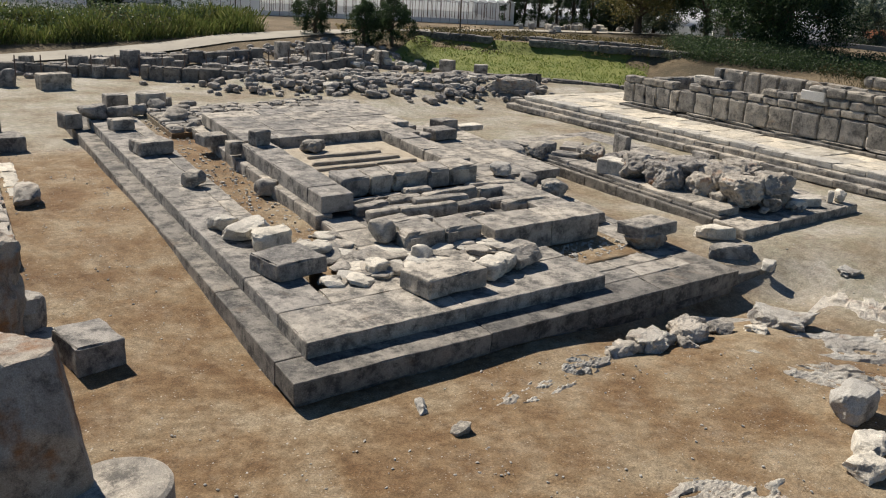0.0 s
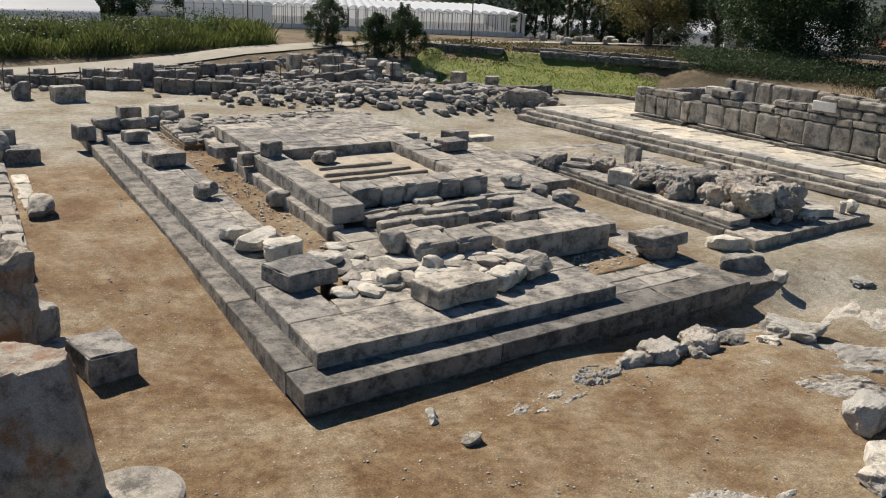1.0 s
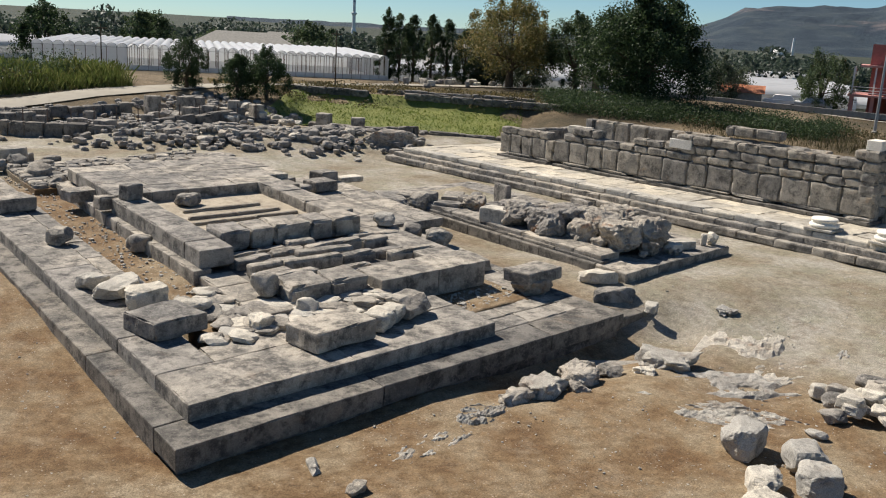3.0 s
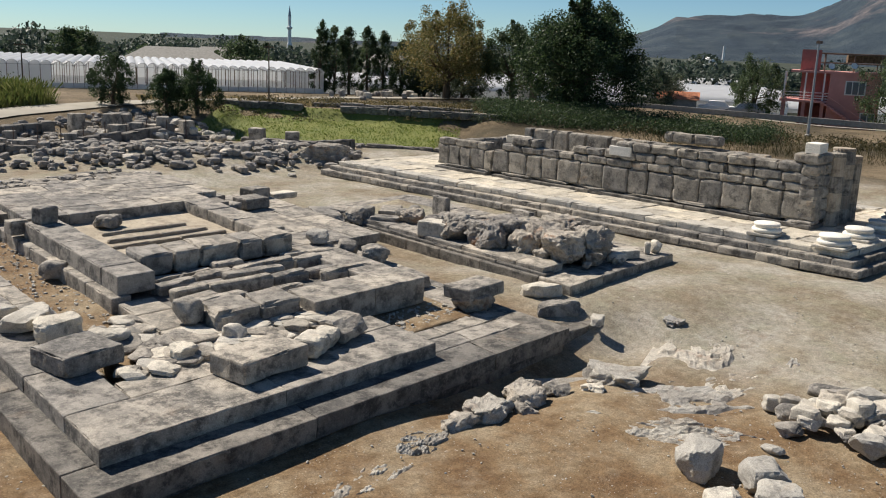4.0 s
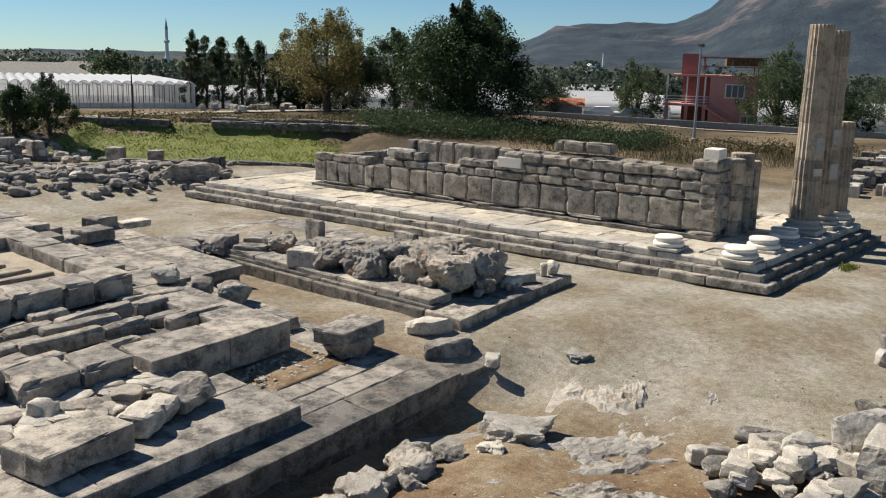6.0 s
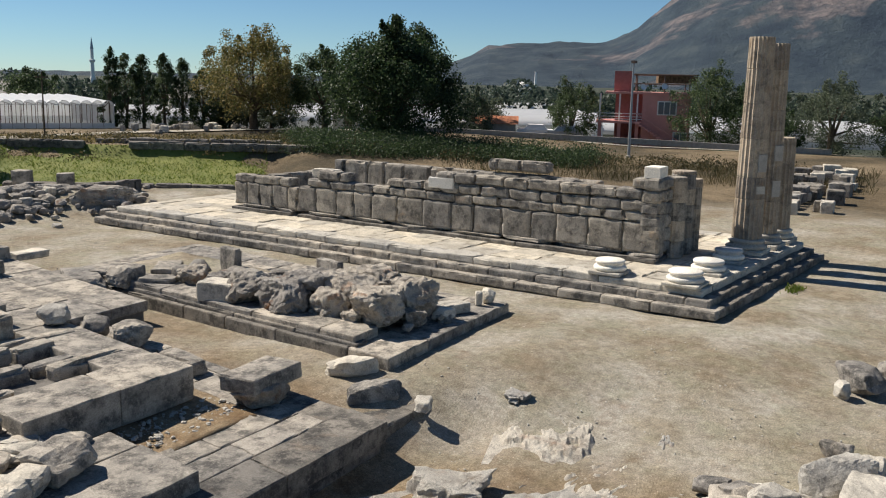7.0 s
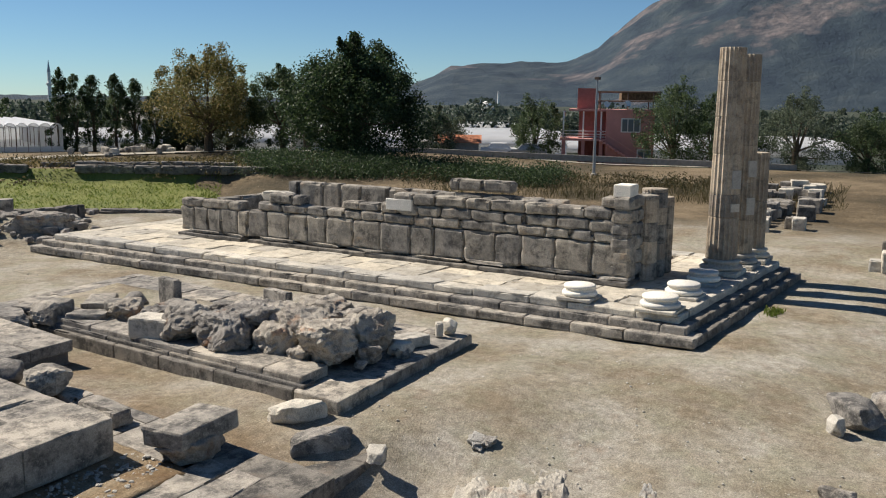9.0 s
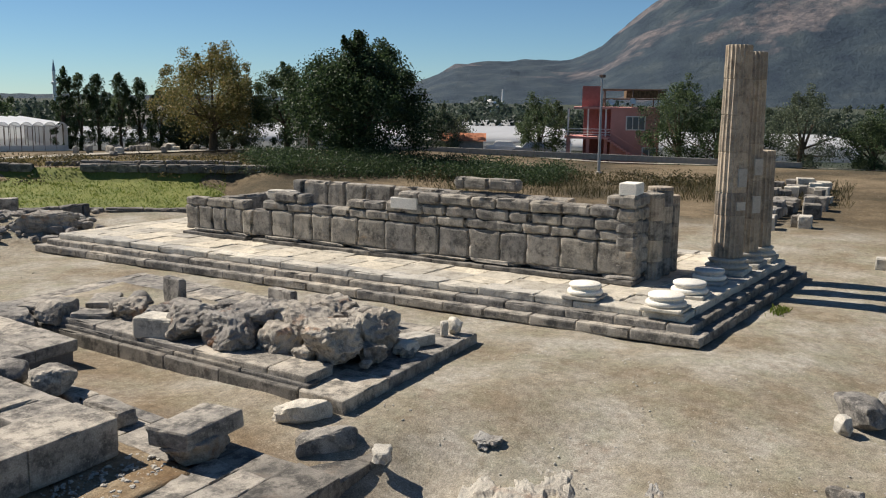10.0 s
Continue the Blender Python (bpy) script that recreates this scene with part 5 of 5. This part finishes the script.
tree(60.9, 36.6, 8.5, 6.0, LEAF_DARK, 1, "large dark green broad tree with dense crown", leaves=16000, leaf=0.26, low=0.08, clumps=130, shape=0.8)
tree(60.2, 51.8, 8.1, 5.0, LEAF_OLIVE, 2, "plane tree with yellowing olive leaves and open crown", leaves=7500, leaf=0.22, low=0.22, clumps=85)
tree(64.8, 47.3, 7.3, 3.4, LEAF_MID, 3, "green tree beside the yellowing plane", leaves=5500, leaf=0.22, low=0.1)
for i, (x, y, h, r) in enumerate(((26.6, 54.0, 3.7, 1.9), (28.4, 49.6, 3.3, 1.6), (30.3, 48.6, 3.9, 1.7))):
    tree(x, y, h, r, LEAF_DARK, 10 + i, "small dense dark green orange tree beside the ruins", leaves=4200, leaf=0.13, low=0.05, group="small dark trees", clumps=70)
for i, (x, y, h, r) in enumerate(((62.0, 58.0, 5.5, 1.6), (54.3, 63.9, 7.2, 1.4), (55.4, 63.2, 6.9, 1.6), (56.6, 62.2, 7.0, 1.7), (58.2, 61.2, 6.9, 1.7), (59.6, 60.2, 6.6, 1.8), (60.9, 59.0, 5.6, 1.8))):
    tree(x, y, h, r * 0.95, LEAF_DARK if i % 2 else LEAF_MID, 20 + i, "slender green poplar in a row", leaves=3200, leaf=0.15, low=0.03, shape=0.62, group="row of poplars")
for i, (x, y, h, r, m_) in enumerate(((96.5, 35.2, 6.8, 3.6, LEAF_MID), (97.5, 19.8, 8.0, 4.4, LEAF_MID), (97.0, 15.6, 7.2, 4.0, LEAF_DARK), (94.5, 7.0, 6.8, 4.4, LEAF_GREY), (97.0, 1.0, 5.0, 3.6, LEAF_MID), (99.0, -3.6, 5.2, 3.4, LEAF_MID), (90.0, 44.0, 4.4, 3.0, LEAF_GREY), (97.0, 48.5, 5.0, 4.0, LEAF_GREY), (66.0, 55.0, 3.4, 2.6, LEAF_GREY), (63.0, 57.5, 3.0, 2.4, LEAF_GREY), (70.0, 44.5, 4.0, 2.6, LEAF_DARK), (92.0, 12.0, 3.6, 3.0, LEAF_DARK), (103.0, -8.0, 5.5, 4.0, LEAF_GREY))):
    tree(x, y, h, r, m_, 40 + i, "green bushy tree beside the road and houses", leaves=3600, leaf=0.22, low=0.04, group="trees by the houses")
for i, (x, y, h, r) in enumerate(((45, 128, 8.5, 5.5), (58, 122, 8, 5), (34, 134, 6.5, 5), (27, 137, 7, 5), (70, 124, 5.5, 4.5), (82, 114, 7.5, 5), (64, 132, 5.5, 5), (104, 101, 5, 5))):
    tree(x, y, h, r, LEAF_MID if i % 3 else LEAF_DARK, 70 + i, "distant green tree behind the greenhouses", leaves=3000, leaf=0.42, low=0.03, group="distant trees")
r_ = random.Random(8)
fv, ff = [], []
for i in range(60000):
    a = r_.uniform(-0.3, 1.75)
    d = 190 + 90 * r_.random() ** 2 + 25 * nz(a * 9, 0, 0, 4)
    h = 5.2 + 5.0 * max(0, nz(a * 24, d * 0.02, 0, 6) + 0.1)
    p = Vector((d * math.sin(a), d * math.cos(a) - 9, gz(d * math.sin(a), d * math.cos(a) - 9) + h * r_.random()))
    e = Vector((r_.gauss(0, 1), r_.gauss(0, 1), r_.gauss(0, 1))).normalized() * 0.55
    g = Vector((r_.gauss(0, 1), r_.gauss(0, 1), r_.gauss(0, 1))).normalized() * 0.4
    o = len(fv)
    fv += [tuple(p - e), tuple(p + g), tuple(p + e), tuple(p - g)]
    ff.append((o, o + 1, o + 2, o + 3))
tagged(new("far_woods", mesh_of("far_woods", fv, ff, LEAF_FAR)), "belt of distant green trees and hedges on the plain", "trees", kind="stuff")

# ---- road ----
way = [(-60, 40), (-30, 45), (2, 50), (20, 52.5), (36, 53.5), (50, 53.5), (64, 50), (77, 39), (84, 27), (92, 8), (104, -18), (130, -60)]
rv, rf = [], []
fine_way = []
for (x0, y0), (x1, y1) in zip(way, way[1:]):
    for t in range(8):
        fine_way.append(Vector((x0 + (x1 - x0) * t / 8, y0 + (y1 - y0) * t / 8)))
for i, p in enumerate(fine_way[:-1]):
    d = (fine_way[i + 1] - p).normalized()
    s = Vector((-d.y, d.x)) * 1.1
    for q, lift in ((p - s, 0.10), (p, 0.14), (p + s, 0.10)):
        rv.append((q.x, q.y, gz(q.x, q.y) + lift))
rf = [(3 * i + j, 3 * i + j + 1, 3 * i + j + 4, 3 * i + j + 3) for i in range(len(fine_way) - 2) for j in range(2)]
tagged(new("road", mesh_of("road", rv, [q[::-1] for q in rf], ASPHALT, True)), "pale dusty road running behind the ruins", "road", kind="structure")
parapet = empty("road_parapet", label="low pale concrete parapet along the road", category="wall")
run(parapet, "parapet_block", (92, 6.5), (73.5, 40.5), 0.25, 0.55, gz(92, 6.5) + 0.6, gz(73.5, 40.5) + 0.55, (2.5, 3.5), CONCRETE, 810, k=20, amp=0.005)

# ---- greenhouses ----
def greenhouse(p0, p1, spans, width, eave, rise, label, posts=True, seed=0):
    a, b = Vector(p0), Vector(p1)
    length = (b - a).length
    m = Matrix.Translation((a.x, a.y, min(gz(*p0), gz(*p1)) - 0.1)) @ Matrix.Rotation(math.atan2(b.y - a.y, b.x - a.x), 4, "Z")
    ob = empty("greenhouse", m, label=label, category="greenhouse", group="white plastic greenhouses")
    for s in range(spans):
        v, f, n_ = [], [], 10
        for x in (0, length):
            for i in range(n_ + 1):
                t = math.pi * i / n_
                v.append((x, s * width + width / 2 - math.cos(t) * width / 2, eave + math.sin(t) * rise))
        f = [(i, i + 1, n_ + 2 + i, n_ + 1 + i)[::-1] for i in range(n_)]
        part("roof_arch", v, f, PLASTIC, ob, smooth=True)
        for x in (0, length):
            gv_ = [(x, s * width + width / 2 - math.cos(math.pi * i / n_) * width / 2, eave + math.sin(math.pi * i / n_) * rise) for i in range(n_ + 1)] + [(x, s * width + width, 0), (x, s * width, 0)]
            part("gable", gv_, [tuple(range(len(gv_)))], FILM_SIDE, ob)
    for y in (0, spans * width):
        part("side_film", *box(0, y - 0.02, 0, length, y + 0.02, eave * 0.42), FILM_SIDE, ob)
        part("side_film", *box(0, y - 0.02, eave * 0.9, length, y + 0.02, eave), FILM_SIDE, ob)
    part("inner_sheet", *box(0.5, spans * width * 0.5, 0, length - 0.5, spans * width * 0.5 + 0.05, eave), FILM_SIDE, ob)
    if posts:
        i = 0.0
        while i <= length:
            part("post", *tube((i, -0.06, 0), (i, -0.06, eave + 0.1), 0.035, seg=6), STEEL, ob)
            i += length / 40
        for z in (eave * 0.45, eave * 0.86, eave):
            part("rail", *tube((0, -0.07, z), (length, -0.07, z), 0.035, seg=6), STEEL, ob)
        for s in range(1, spans):
            for i in range(0, 25, 2):
                part("post", *tube((length * i / 24, s * width, 0), (length * i / 24, s * width, eave), 0.045, seg=6), DARK_STEEL, ob)
    return ob




def arched_house(p0, p1, spans, depth, eave, rise, label):
    """A block of narrow arched tunnels side by side; their ends stand along p0 to p1, the first few closed with film."""
    a, b = Vector(p0), Vector(p1)
    w = (b - a).length / spans
    m = Matrix.Translation((a.x, a.y, min(gz(*p0), gz(*p1)) - 0.1)) @ Matrix.Rotation(math.atan2(b.y - a.y, b.x - a.x), 4, "Z")
    ob = empty("greenhouse", m, label=label, category="greenhouse", group="white plastic greenhouses")
    n_ = 8
    arc = [(w / 2 - math.cos(math.pi * i / n_) * w / 2, eave + math.sin(math.pi * i / n_) * rise) for i in range(n_ + 1)]
    roof = mesh_of("roof_arch", [(x, y, z) for y in (0.0, depth) for x, z in arc], [(i, i + 1, n_ + 2 + i, n_ + 1 + i) for i in range(n_)], PLASTIC, True)
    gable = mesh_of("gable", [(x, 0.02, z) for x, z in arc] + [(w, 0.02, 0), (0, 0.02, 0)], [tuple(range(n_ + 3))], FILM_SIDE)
    hoop = mesh_of("hoop", *joined([tube((x0, -0.03, z0), (x1, -0.03, z1), 0.022, seg=5) for (x0, z0), (x1, z1) in zip(arc, arc[1:])] + [tube((0, -0.03, eave), (w, -0.03, eave), 0.02, seg=5)]), STEEL)
    post = mesh_of("post", *tube((0, 0, 0), (0, 0, eave), 0.03, seg=5), DARK_STEEL)
    gutter = mesh_of("gutter", *box(-0.07, 0, eave - 0.04, 0.07, depth, eave + 0.05), STEEL)
    for s in range(spans):
        at = Matrix.Translation((s * w, 0, 0))
        part_mesh("roof_arch", roof, ob, at)
        part_mesh("hoop", hoop, ob, at)
        part_mesh("gutter", gutter, ob, at)
        if s < 9:
            part_mesh("gable", gable, ob, at)
        for row in (0, 3, 7, 12):
            part_mesh("post", post, ob, Matrix.Translation((s * w, row, 0)))
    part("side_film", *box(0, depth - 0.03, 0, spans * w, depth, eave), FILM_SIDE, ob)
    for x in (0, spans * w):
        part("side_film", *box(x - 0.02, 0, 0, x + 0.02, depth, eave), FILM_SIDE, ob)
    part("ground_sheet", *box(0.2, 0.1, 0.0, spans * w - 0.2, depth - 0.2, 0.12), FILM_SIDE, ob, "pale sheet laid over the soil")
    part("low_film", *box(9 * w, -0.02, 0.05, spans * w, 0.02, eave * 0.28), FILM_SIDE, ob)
    return ob


arched_house((24.6, 76.6), (54.2, 60.8), 36, 26.0, 2.2, 0.40, "white plastic greenhouse of many arched tunnels with open ends")
for i, (p0, p1, sp) in enumerate((((-10, 112), (24, 104), 4), ((70, 96), (98, 74), 4), ((98, 74), (112, 62), 3), ((118, 80), (140, 50), 3), ((125, 48), (138, 20), 3), ((128, -4), (134, -26), 3), ((20, 150), (60, 140), 4), ((150, 110), (175, 70), 4), ((-30, 118), (-6, 114), 5), ((60, 118), (84, 100), 4), ((100, 92), (118, 76), 5), ((140, 40), (150, 8), 5), ((110, 60), (122, 42), 3), ((-20, 150), (20, 150), 5), ((150, -10), (160, -50), 5))):
    greenhouse(p0, p1, sp, 7.0, 2.2, 1.0, "distant white plastic greenhouse on the plain", False, i)

# ---- pink house ----
house = empty("house", pose(97.0, 32.2, gz(99, 27) - 0.1, 0, 0, -68) @ Matrix.Diagonal((1.14, 1.14, 1.14, 1)), label="pink two-storey house with open stair and roof terrace", category="house")
H = house
part("wall", *box(4.2, 0, 0, 8.8, 7, 5.4), PINK, H, "pink rendered walls")
# left part in the red that already carries its shade
part("wall", *box(1.6, 1.5, 2.7, 4.2, 7, 5.4), SHADED_RED, H, "dark red wall behind the balcony")
part("wall", *box(1.6, 3.5, 0, 4.2, 7, 2.6), SHADED_RED, H)
part("floor_slab", *box(-0.2, -0.2, 2.55, 4.2, 7, 2.75), PINK, H)
part("floor_slab", *box(0.6, -0.1, 5.4, 9.0, 7.1, 5.6), PINK, H)
part("roof_room", *box(1.4, 1.0, 5.6, 3.2, 4.0, 7.6), SHADED_RED, H, "dark red stair head on the roof")
for x, y in ((0, 0), (1.9, 0), (3.6, 0), (0, 3.4)):
    part("pillar", *box(x, y, 0, x + 0.32, y + 0.32, 2.55), PINK, H)
    part("balcony_pillar", *box(x + 0.05, y + 0.05, 2.75, x + 0.2, y + 0.2, 5.4), WHITEWASH, H)
for z in (2.95, 3.2, 3.5):
    part("railing", *tube((-0.1, -0.1, z), (4.2, -0.1, z), 0.035, seg=6), WHITEWASH, H)
    part("railing", *tube((-0.1, -0.1, z), (-0.1, 3.4, z), 0.035, seg=6), WHITEWASH, H)
for x0, z0, w, h in ((5.7, 3.5, 1.7, 1.2), (7.3, 0.9, 1.2, 0.85)):
    win = part("window", *box(x0 - 0.08, -0.05, z0 - 0.08, x0 + w + 0.08, 0.03, z0 + h + 0.08), WHITEWASH, H)
    n_ = 3 if w > 1.5 else 2
    for i in range(n_):
        part("pane", *box(x0 + w * i / n_ + 0.04, -0.06, z0 + 0.02, x0 + w * (i + 1) / n_ - 0.04, -0.052, z0 + h - 0.02), glass, win)
for i in range(14):
    part("stair_step", *box(3.6 + i * 0.3, -1.0, 2.5 - i * 0.19, 3.95 + i * 0.3, -0.05, 2.68 - i * 0.19), PINK, H)
part("stair_rail", *tube((3.6, -1.0, 3.6), (7.8, -1.0, 1.0), 0.04, seg=6), PINK, H)
for x, y in ((3.6, 0.3), (6.2, 0.3), (8.6, 0.3), (3.6, 6.6), (8.6, 6.6)):
    part("pergola_post", *tube((x, y, 5.6), (x, y, 7.3), 0.06, seg=6), DARK_STEEL, H)
for z in (7.3, 6.4):
    part("pergola_beam", *tube((3.2, 0.3, z), (9.4, 0.3, z), 0.07, seg=6), DARK_STEEL, H)
    part("pergola_beam", *tube((3.2, 6.6, z), (9.4, 6.6, z), 0.07, seg=6), DARK_STEEL, H)
part("awning", *box(5.6, 0.6, 6.5, 9.3, 6.2, 7.2), plain_mat("dry_vine", (0.13, 0.085, 0.045), 0.9, 0.5, scale=4), H, "brown vine and junk under the roof frame")
for x, z in ((4.2, 6.1), (6.2, 6.2)):
    dish = part("satellite_dish", *moved(lathe([(0.02, -0.08), (0.18, -0.05), (0.30, 0.0), (0.31, 0.02), (0.18, -0.03), (0.02, -0.06)], 20), pose(x, -0.1, z, 62, 0, 20)), WHITEWASH, H, "white satellite dish")

# ---- sheds, poles, far buildings, parked vehicles ----
shed = empty("shed", pose(88.2, 47.0, gz(90, 44), 0, 0, -62), label="long low shed with clay tile roof", category="shed")
part("wall", *box(0, 0, 0, 8, 3, 1.5), CONCRETE, shed)
part("roof", *joined([([(3.4, -0.3, 1.45), (8.3, -0.3, 1.45), (8.3, 1.5, 2.3), (3.4, 1.5, 2.3), (8.3, 3.3, 1.45), (3.4, 3.3, 1.45)], [(0, 1, 2, 3), (3, 2, 4, 5), (0, 3, 5), (1, 4, 2), (0, 5, 4, 1)])]), ROOF_TILE, shed)
hut = empty("hut", pose(72.5, 50.5, gz(72, 50), 0, 0, -50), label="small whitewashed hut behind the trees", category="hut")
part("wall", *box(0, 0, 0, 3.2, 2.5, 1.9), WHITEWASH, hut)
part("roof", *box(-0.3, -0.3, 1.9, 3.5, 2.8, 2.05), CONCRETE, hut)
part("door", *box(1.2, -0.04, 0.1, 2.0, 0.02, 1.7), DARK_STEEL, hut)
for i, (x, y, w) in enumerate(((60, 112, 14), (76, 122, 12), (92, 96, 8))):
    ob = empty("house", pose(x, y, gz(x, y), 0, 0, -35), label="distant low whitewashed building", category="house", group="distant buildings")
    part("wall", *box(0, 0, 0, w, 7, 4.5), WHITEWASH if i < 1 else CONCRETE, ob)
    part("roof", *joined([([(-0.4, -0.4, 4.5), (w + 0.4, -0.4, 4.5), (w + 0.4, 7.4, 4.5), (-0.4, 7.4, 4.5), (w * 0.2, 3.5, 6.3), (w * 0.8, 3.5, 6.3)], [(0, 1, 5, 4), (1, 2, 5), (2, 3, 4, 5), (3, 0, 4)])]), CONCRETE, ob)
    for j in range(3):
        part("window", *box(w * (0.2 + 0.28 * j), -0.03, 1.6, w * (0.2 + 0.28 * j) + 1.0, 0.02, 2.8), glass, ob)


def pole(x, y, h, r, label, lamp=False, lean=0.0, z=None):
    ob = empty("street_lamp" if lamp else "utility_pole", pose(x, y, gz(x, y) if z is None else z, 0, lean, 0), label=label, category="street lamp" if lamp else "pole")
    part("shaft", *tube((0, 0, 0), (0, 0, h), r, r * 0.55, 10), STEEL if lamp else BARK, ob)
    part("foot", *lathe([(r * 2, 0), (r * 2, 0.12), (r * 1.2, 0.18)], 12), CONCRETE, ob)
    if lamp:
        part("lamp_head", *moved(box(-0.2, -0.15, 0, 0.35, 0.15, 0.22), pose(0, 0, h)), DARK_STEEL, ob)
    else:
        part("crossarm", *box(-0.5, -0.05, h - 0.4, 0.5, 0.05, h - 0.3), BARK, ob)


pole(70.65, 18.2, 7.5, 0.13, "grey steel street lamp beside the road", True)
pole(24.2, 60.3, 4.3, 0.07, "thin utility pole by the path")
pole(40.5, 51.2, 4.8, 0.07, "thin utility pole by the path")
minaret = empty("minaret", pose(303, 391, 0), label="slim white minaret with pointed cap on the horizon", category="minaret")
part("shaft", *lathe([(1.5, 0), (1.3, 4), (0.95, 5), (0.9, 11.5), (1.5, 12.2), (1.5, 12.9), (0.8, 13.0), (0.78, 18.2)], 16), WHITEWASH, minaret)
part("cap", *lathe([(0.85, 18.2), (0.05, 24.0)], 16), STEEL, minaret)
mosque = empty("mosque", pose(533, 269, -2), label="small white mosque with dome and minaret at the mountain foot", category="mosque")
part("dome", *lathe([(5, 0), (5, 4), (4.4, 6.2), (3.0, 8.0), (1.2, 8.9), (0.1, 9.2)], 20), WHITEWASH, mosque, smooth=True)
part("minaret", *tube((6, -5, 0), (6, -5, 15), 1.0, 0.5, 10), WHITEWASH, mosque)
for i, (x, y, c) in enumerate(((92.5, 40.0, WHITEWASH), (93.6, 36.8, STEEL))):
    car = empty("car", pose(x, y, gz(x, y), 0, 0, -64), label="distant parked pale van" if i == 0 else "distant parked grey car", category="car")
    part("body", *joined([box(0, 0, 0.3, 4, 1.7, 0.95), ([(0.7, 0.1, 0.95), (3.4, 0.1, 0.95), (3.4, 1.6, 0.95), (0.7, 1.6, 0.95), (1.2, 0.2, 1.5), (2.9, 0.2, 1.5), (2.9, 1.5, 1.5), (1.2, 1.5, 1.5)], [(0, 1, 5, 4), (1, 2, 6, 5), (2, 3, 7, 6), (3, 0, 4, 7), (4, 5, 6, 7)])]), c, car)
    for wx in (0.8, 3.2):
        for wy in (0.0, 1.7):
            part("wheel", *tube((wx, wy - 0.1, 0.32), (wx, wy + 0.1, 0.32), 0.32, seg=14), DARK_FILL, car)
fence = empty("wire_fence", label="thin wire fence with steel posts beside the ruins", category="fence")
for i in range(20):
    x, y = 1.0 + i * 1.35, 43.6 - 0.16 * i + (0.35 * (i - 8) if i > 8 else 0) * 0.2
    part("post", *tube((x, y, gz(x, y)), (x, y, gz(x, y) + 1.3), 0.035, seg=6), DARK_STEEL, fence)

# ---- mountain ----
prof = [(-40, 10), (20, 12), (50, 16), (56, 22), (57.5, 46), (60.3, 100), (63.7, 112), (67.1, 114), (69.0, 150), (70.4, 200), (73.5, 300), (77, 372), (80, 420), (84, 470), (92, 520), (100, 480), (130, 300)]


def ridge(deg):
    for (a0, h0), (a1, h1) in zip(prof, prof[1:]):
        if a0 <= deg <= a1:
            return h0 + (h1 - h0) * (deg - a0) / (a1 - a0)
    return 8


mv, mf = [], []
NA, ND = 360, 34
for j in range(ND + 1):
    for i in range(NA + 1):
        deg = 30 + 90 * i / NA
        d = 1500 + 1400 * j / ND
        x, y = d * math.sin(radians(deg)), d * math.cos(radians(deg)) - 9
        t = j / ND
        h = ridge(deg) * (0.95 * sstep(t / 0.72) ** 0.8 if t < 0.72 else 0.95 - 0.3 * (t - 0.72) / 0.28)
        rock = 1 - abs(noise.fractal((x * 0.0035, y * 0.0035, 0.3), 1.0, 2.1, 5))
        h *= d / 2500 * (0.96 + 0.16 * rock)
        mv.append((x, y, -8 + h + 5 * nz(x * 0.02, y * 0.02, 0, 2) * sstep(t * 3)))
mf = [(j * (NA + 1) + i, j * (NA + 1) + i + 1, (j + 1) * (NA + 1) + i + 1, (j + 1) * (NA + 1) + i)[::-1] for j in range(ND) for i in range(NA)]
MOUNT, mnt, mb = base_mat("hazed_mountain_scrub_and_rock", 0.95)
geo = mnt.nodes.new("ShaderNodeNewGeometry")
n1 = noise_tex(mnt, geo.outputs["Position"], 0.012, 9, 0.65)
n2 = noise_tex(mnt, geo.outputs["Position"], 0.0045, 7, 0.6)
n3 = noise_tex(mnt, geo.outputs["Position"], 0.03, 8, 0.75)
# scrub and rock colours shifted to blue-grey: the distance haze is painted in
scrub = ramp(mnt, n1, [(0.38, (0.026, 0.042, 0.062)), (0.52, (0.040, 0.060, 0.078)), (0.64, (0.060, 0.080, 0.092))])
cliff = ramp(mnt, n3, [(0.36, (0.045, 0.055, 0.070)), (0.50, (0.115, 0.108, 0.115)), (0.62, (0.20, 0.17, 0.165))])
high = mnt.nodes.new("ShaderNodeSeparateXYZ")
mnt.links.new(geo.outputs["Position"], high.inputs[0])
up = mnt.nodes.new("ShaderNodeMapRange")
up.inputs[1].default_value, up.inputs[2].default_value, up.inputs[3].default_value, up.inputs[4].default_value = 60, 330, -0.05, 0.10
mnt.links.new(high.outputs[2], up.inputs[0])
lift = mnt.nodes.new("ShaderNodeMath")
mnt.links.new(n2, lift.inputs[0])
mnt.links.new(up.outputs[0], lift.inputs[1])
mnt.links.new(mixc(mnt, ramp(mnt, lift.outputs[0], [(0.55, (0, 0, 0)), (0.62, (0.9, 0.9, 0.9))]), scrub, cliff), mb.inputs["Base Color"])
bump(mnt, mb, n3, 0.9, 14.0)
tagged(new("backdrop", mesh_of("backdrop", mv, mf, MOUNT, True)), "mountain with bare rock faces, blue-grey haze painted into its colours", "mountain", kind="structure")
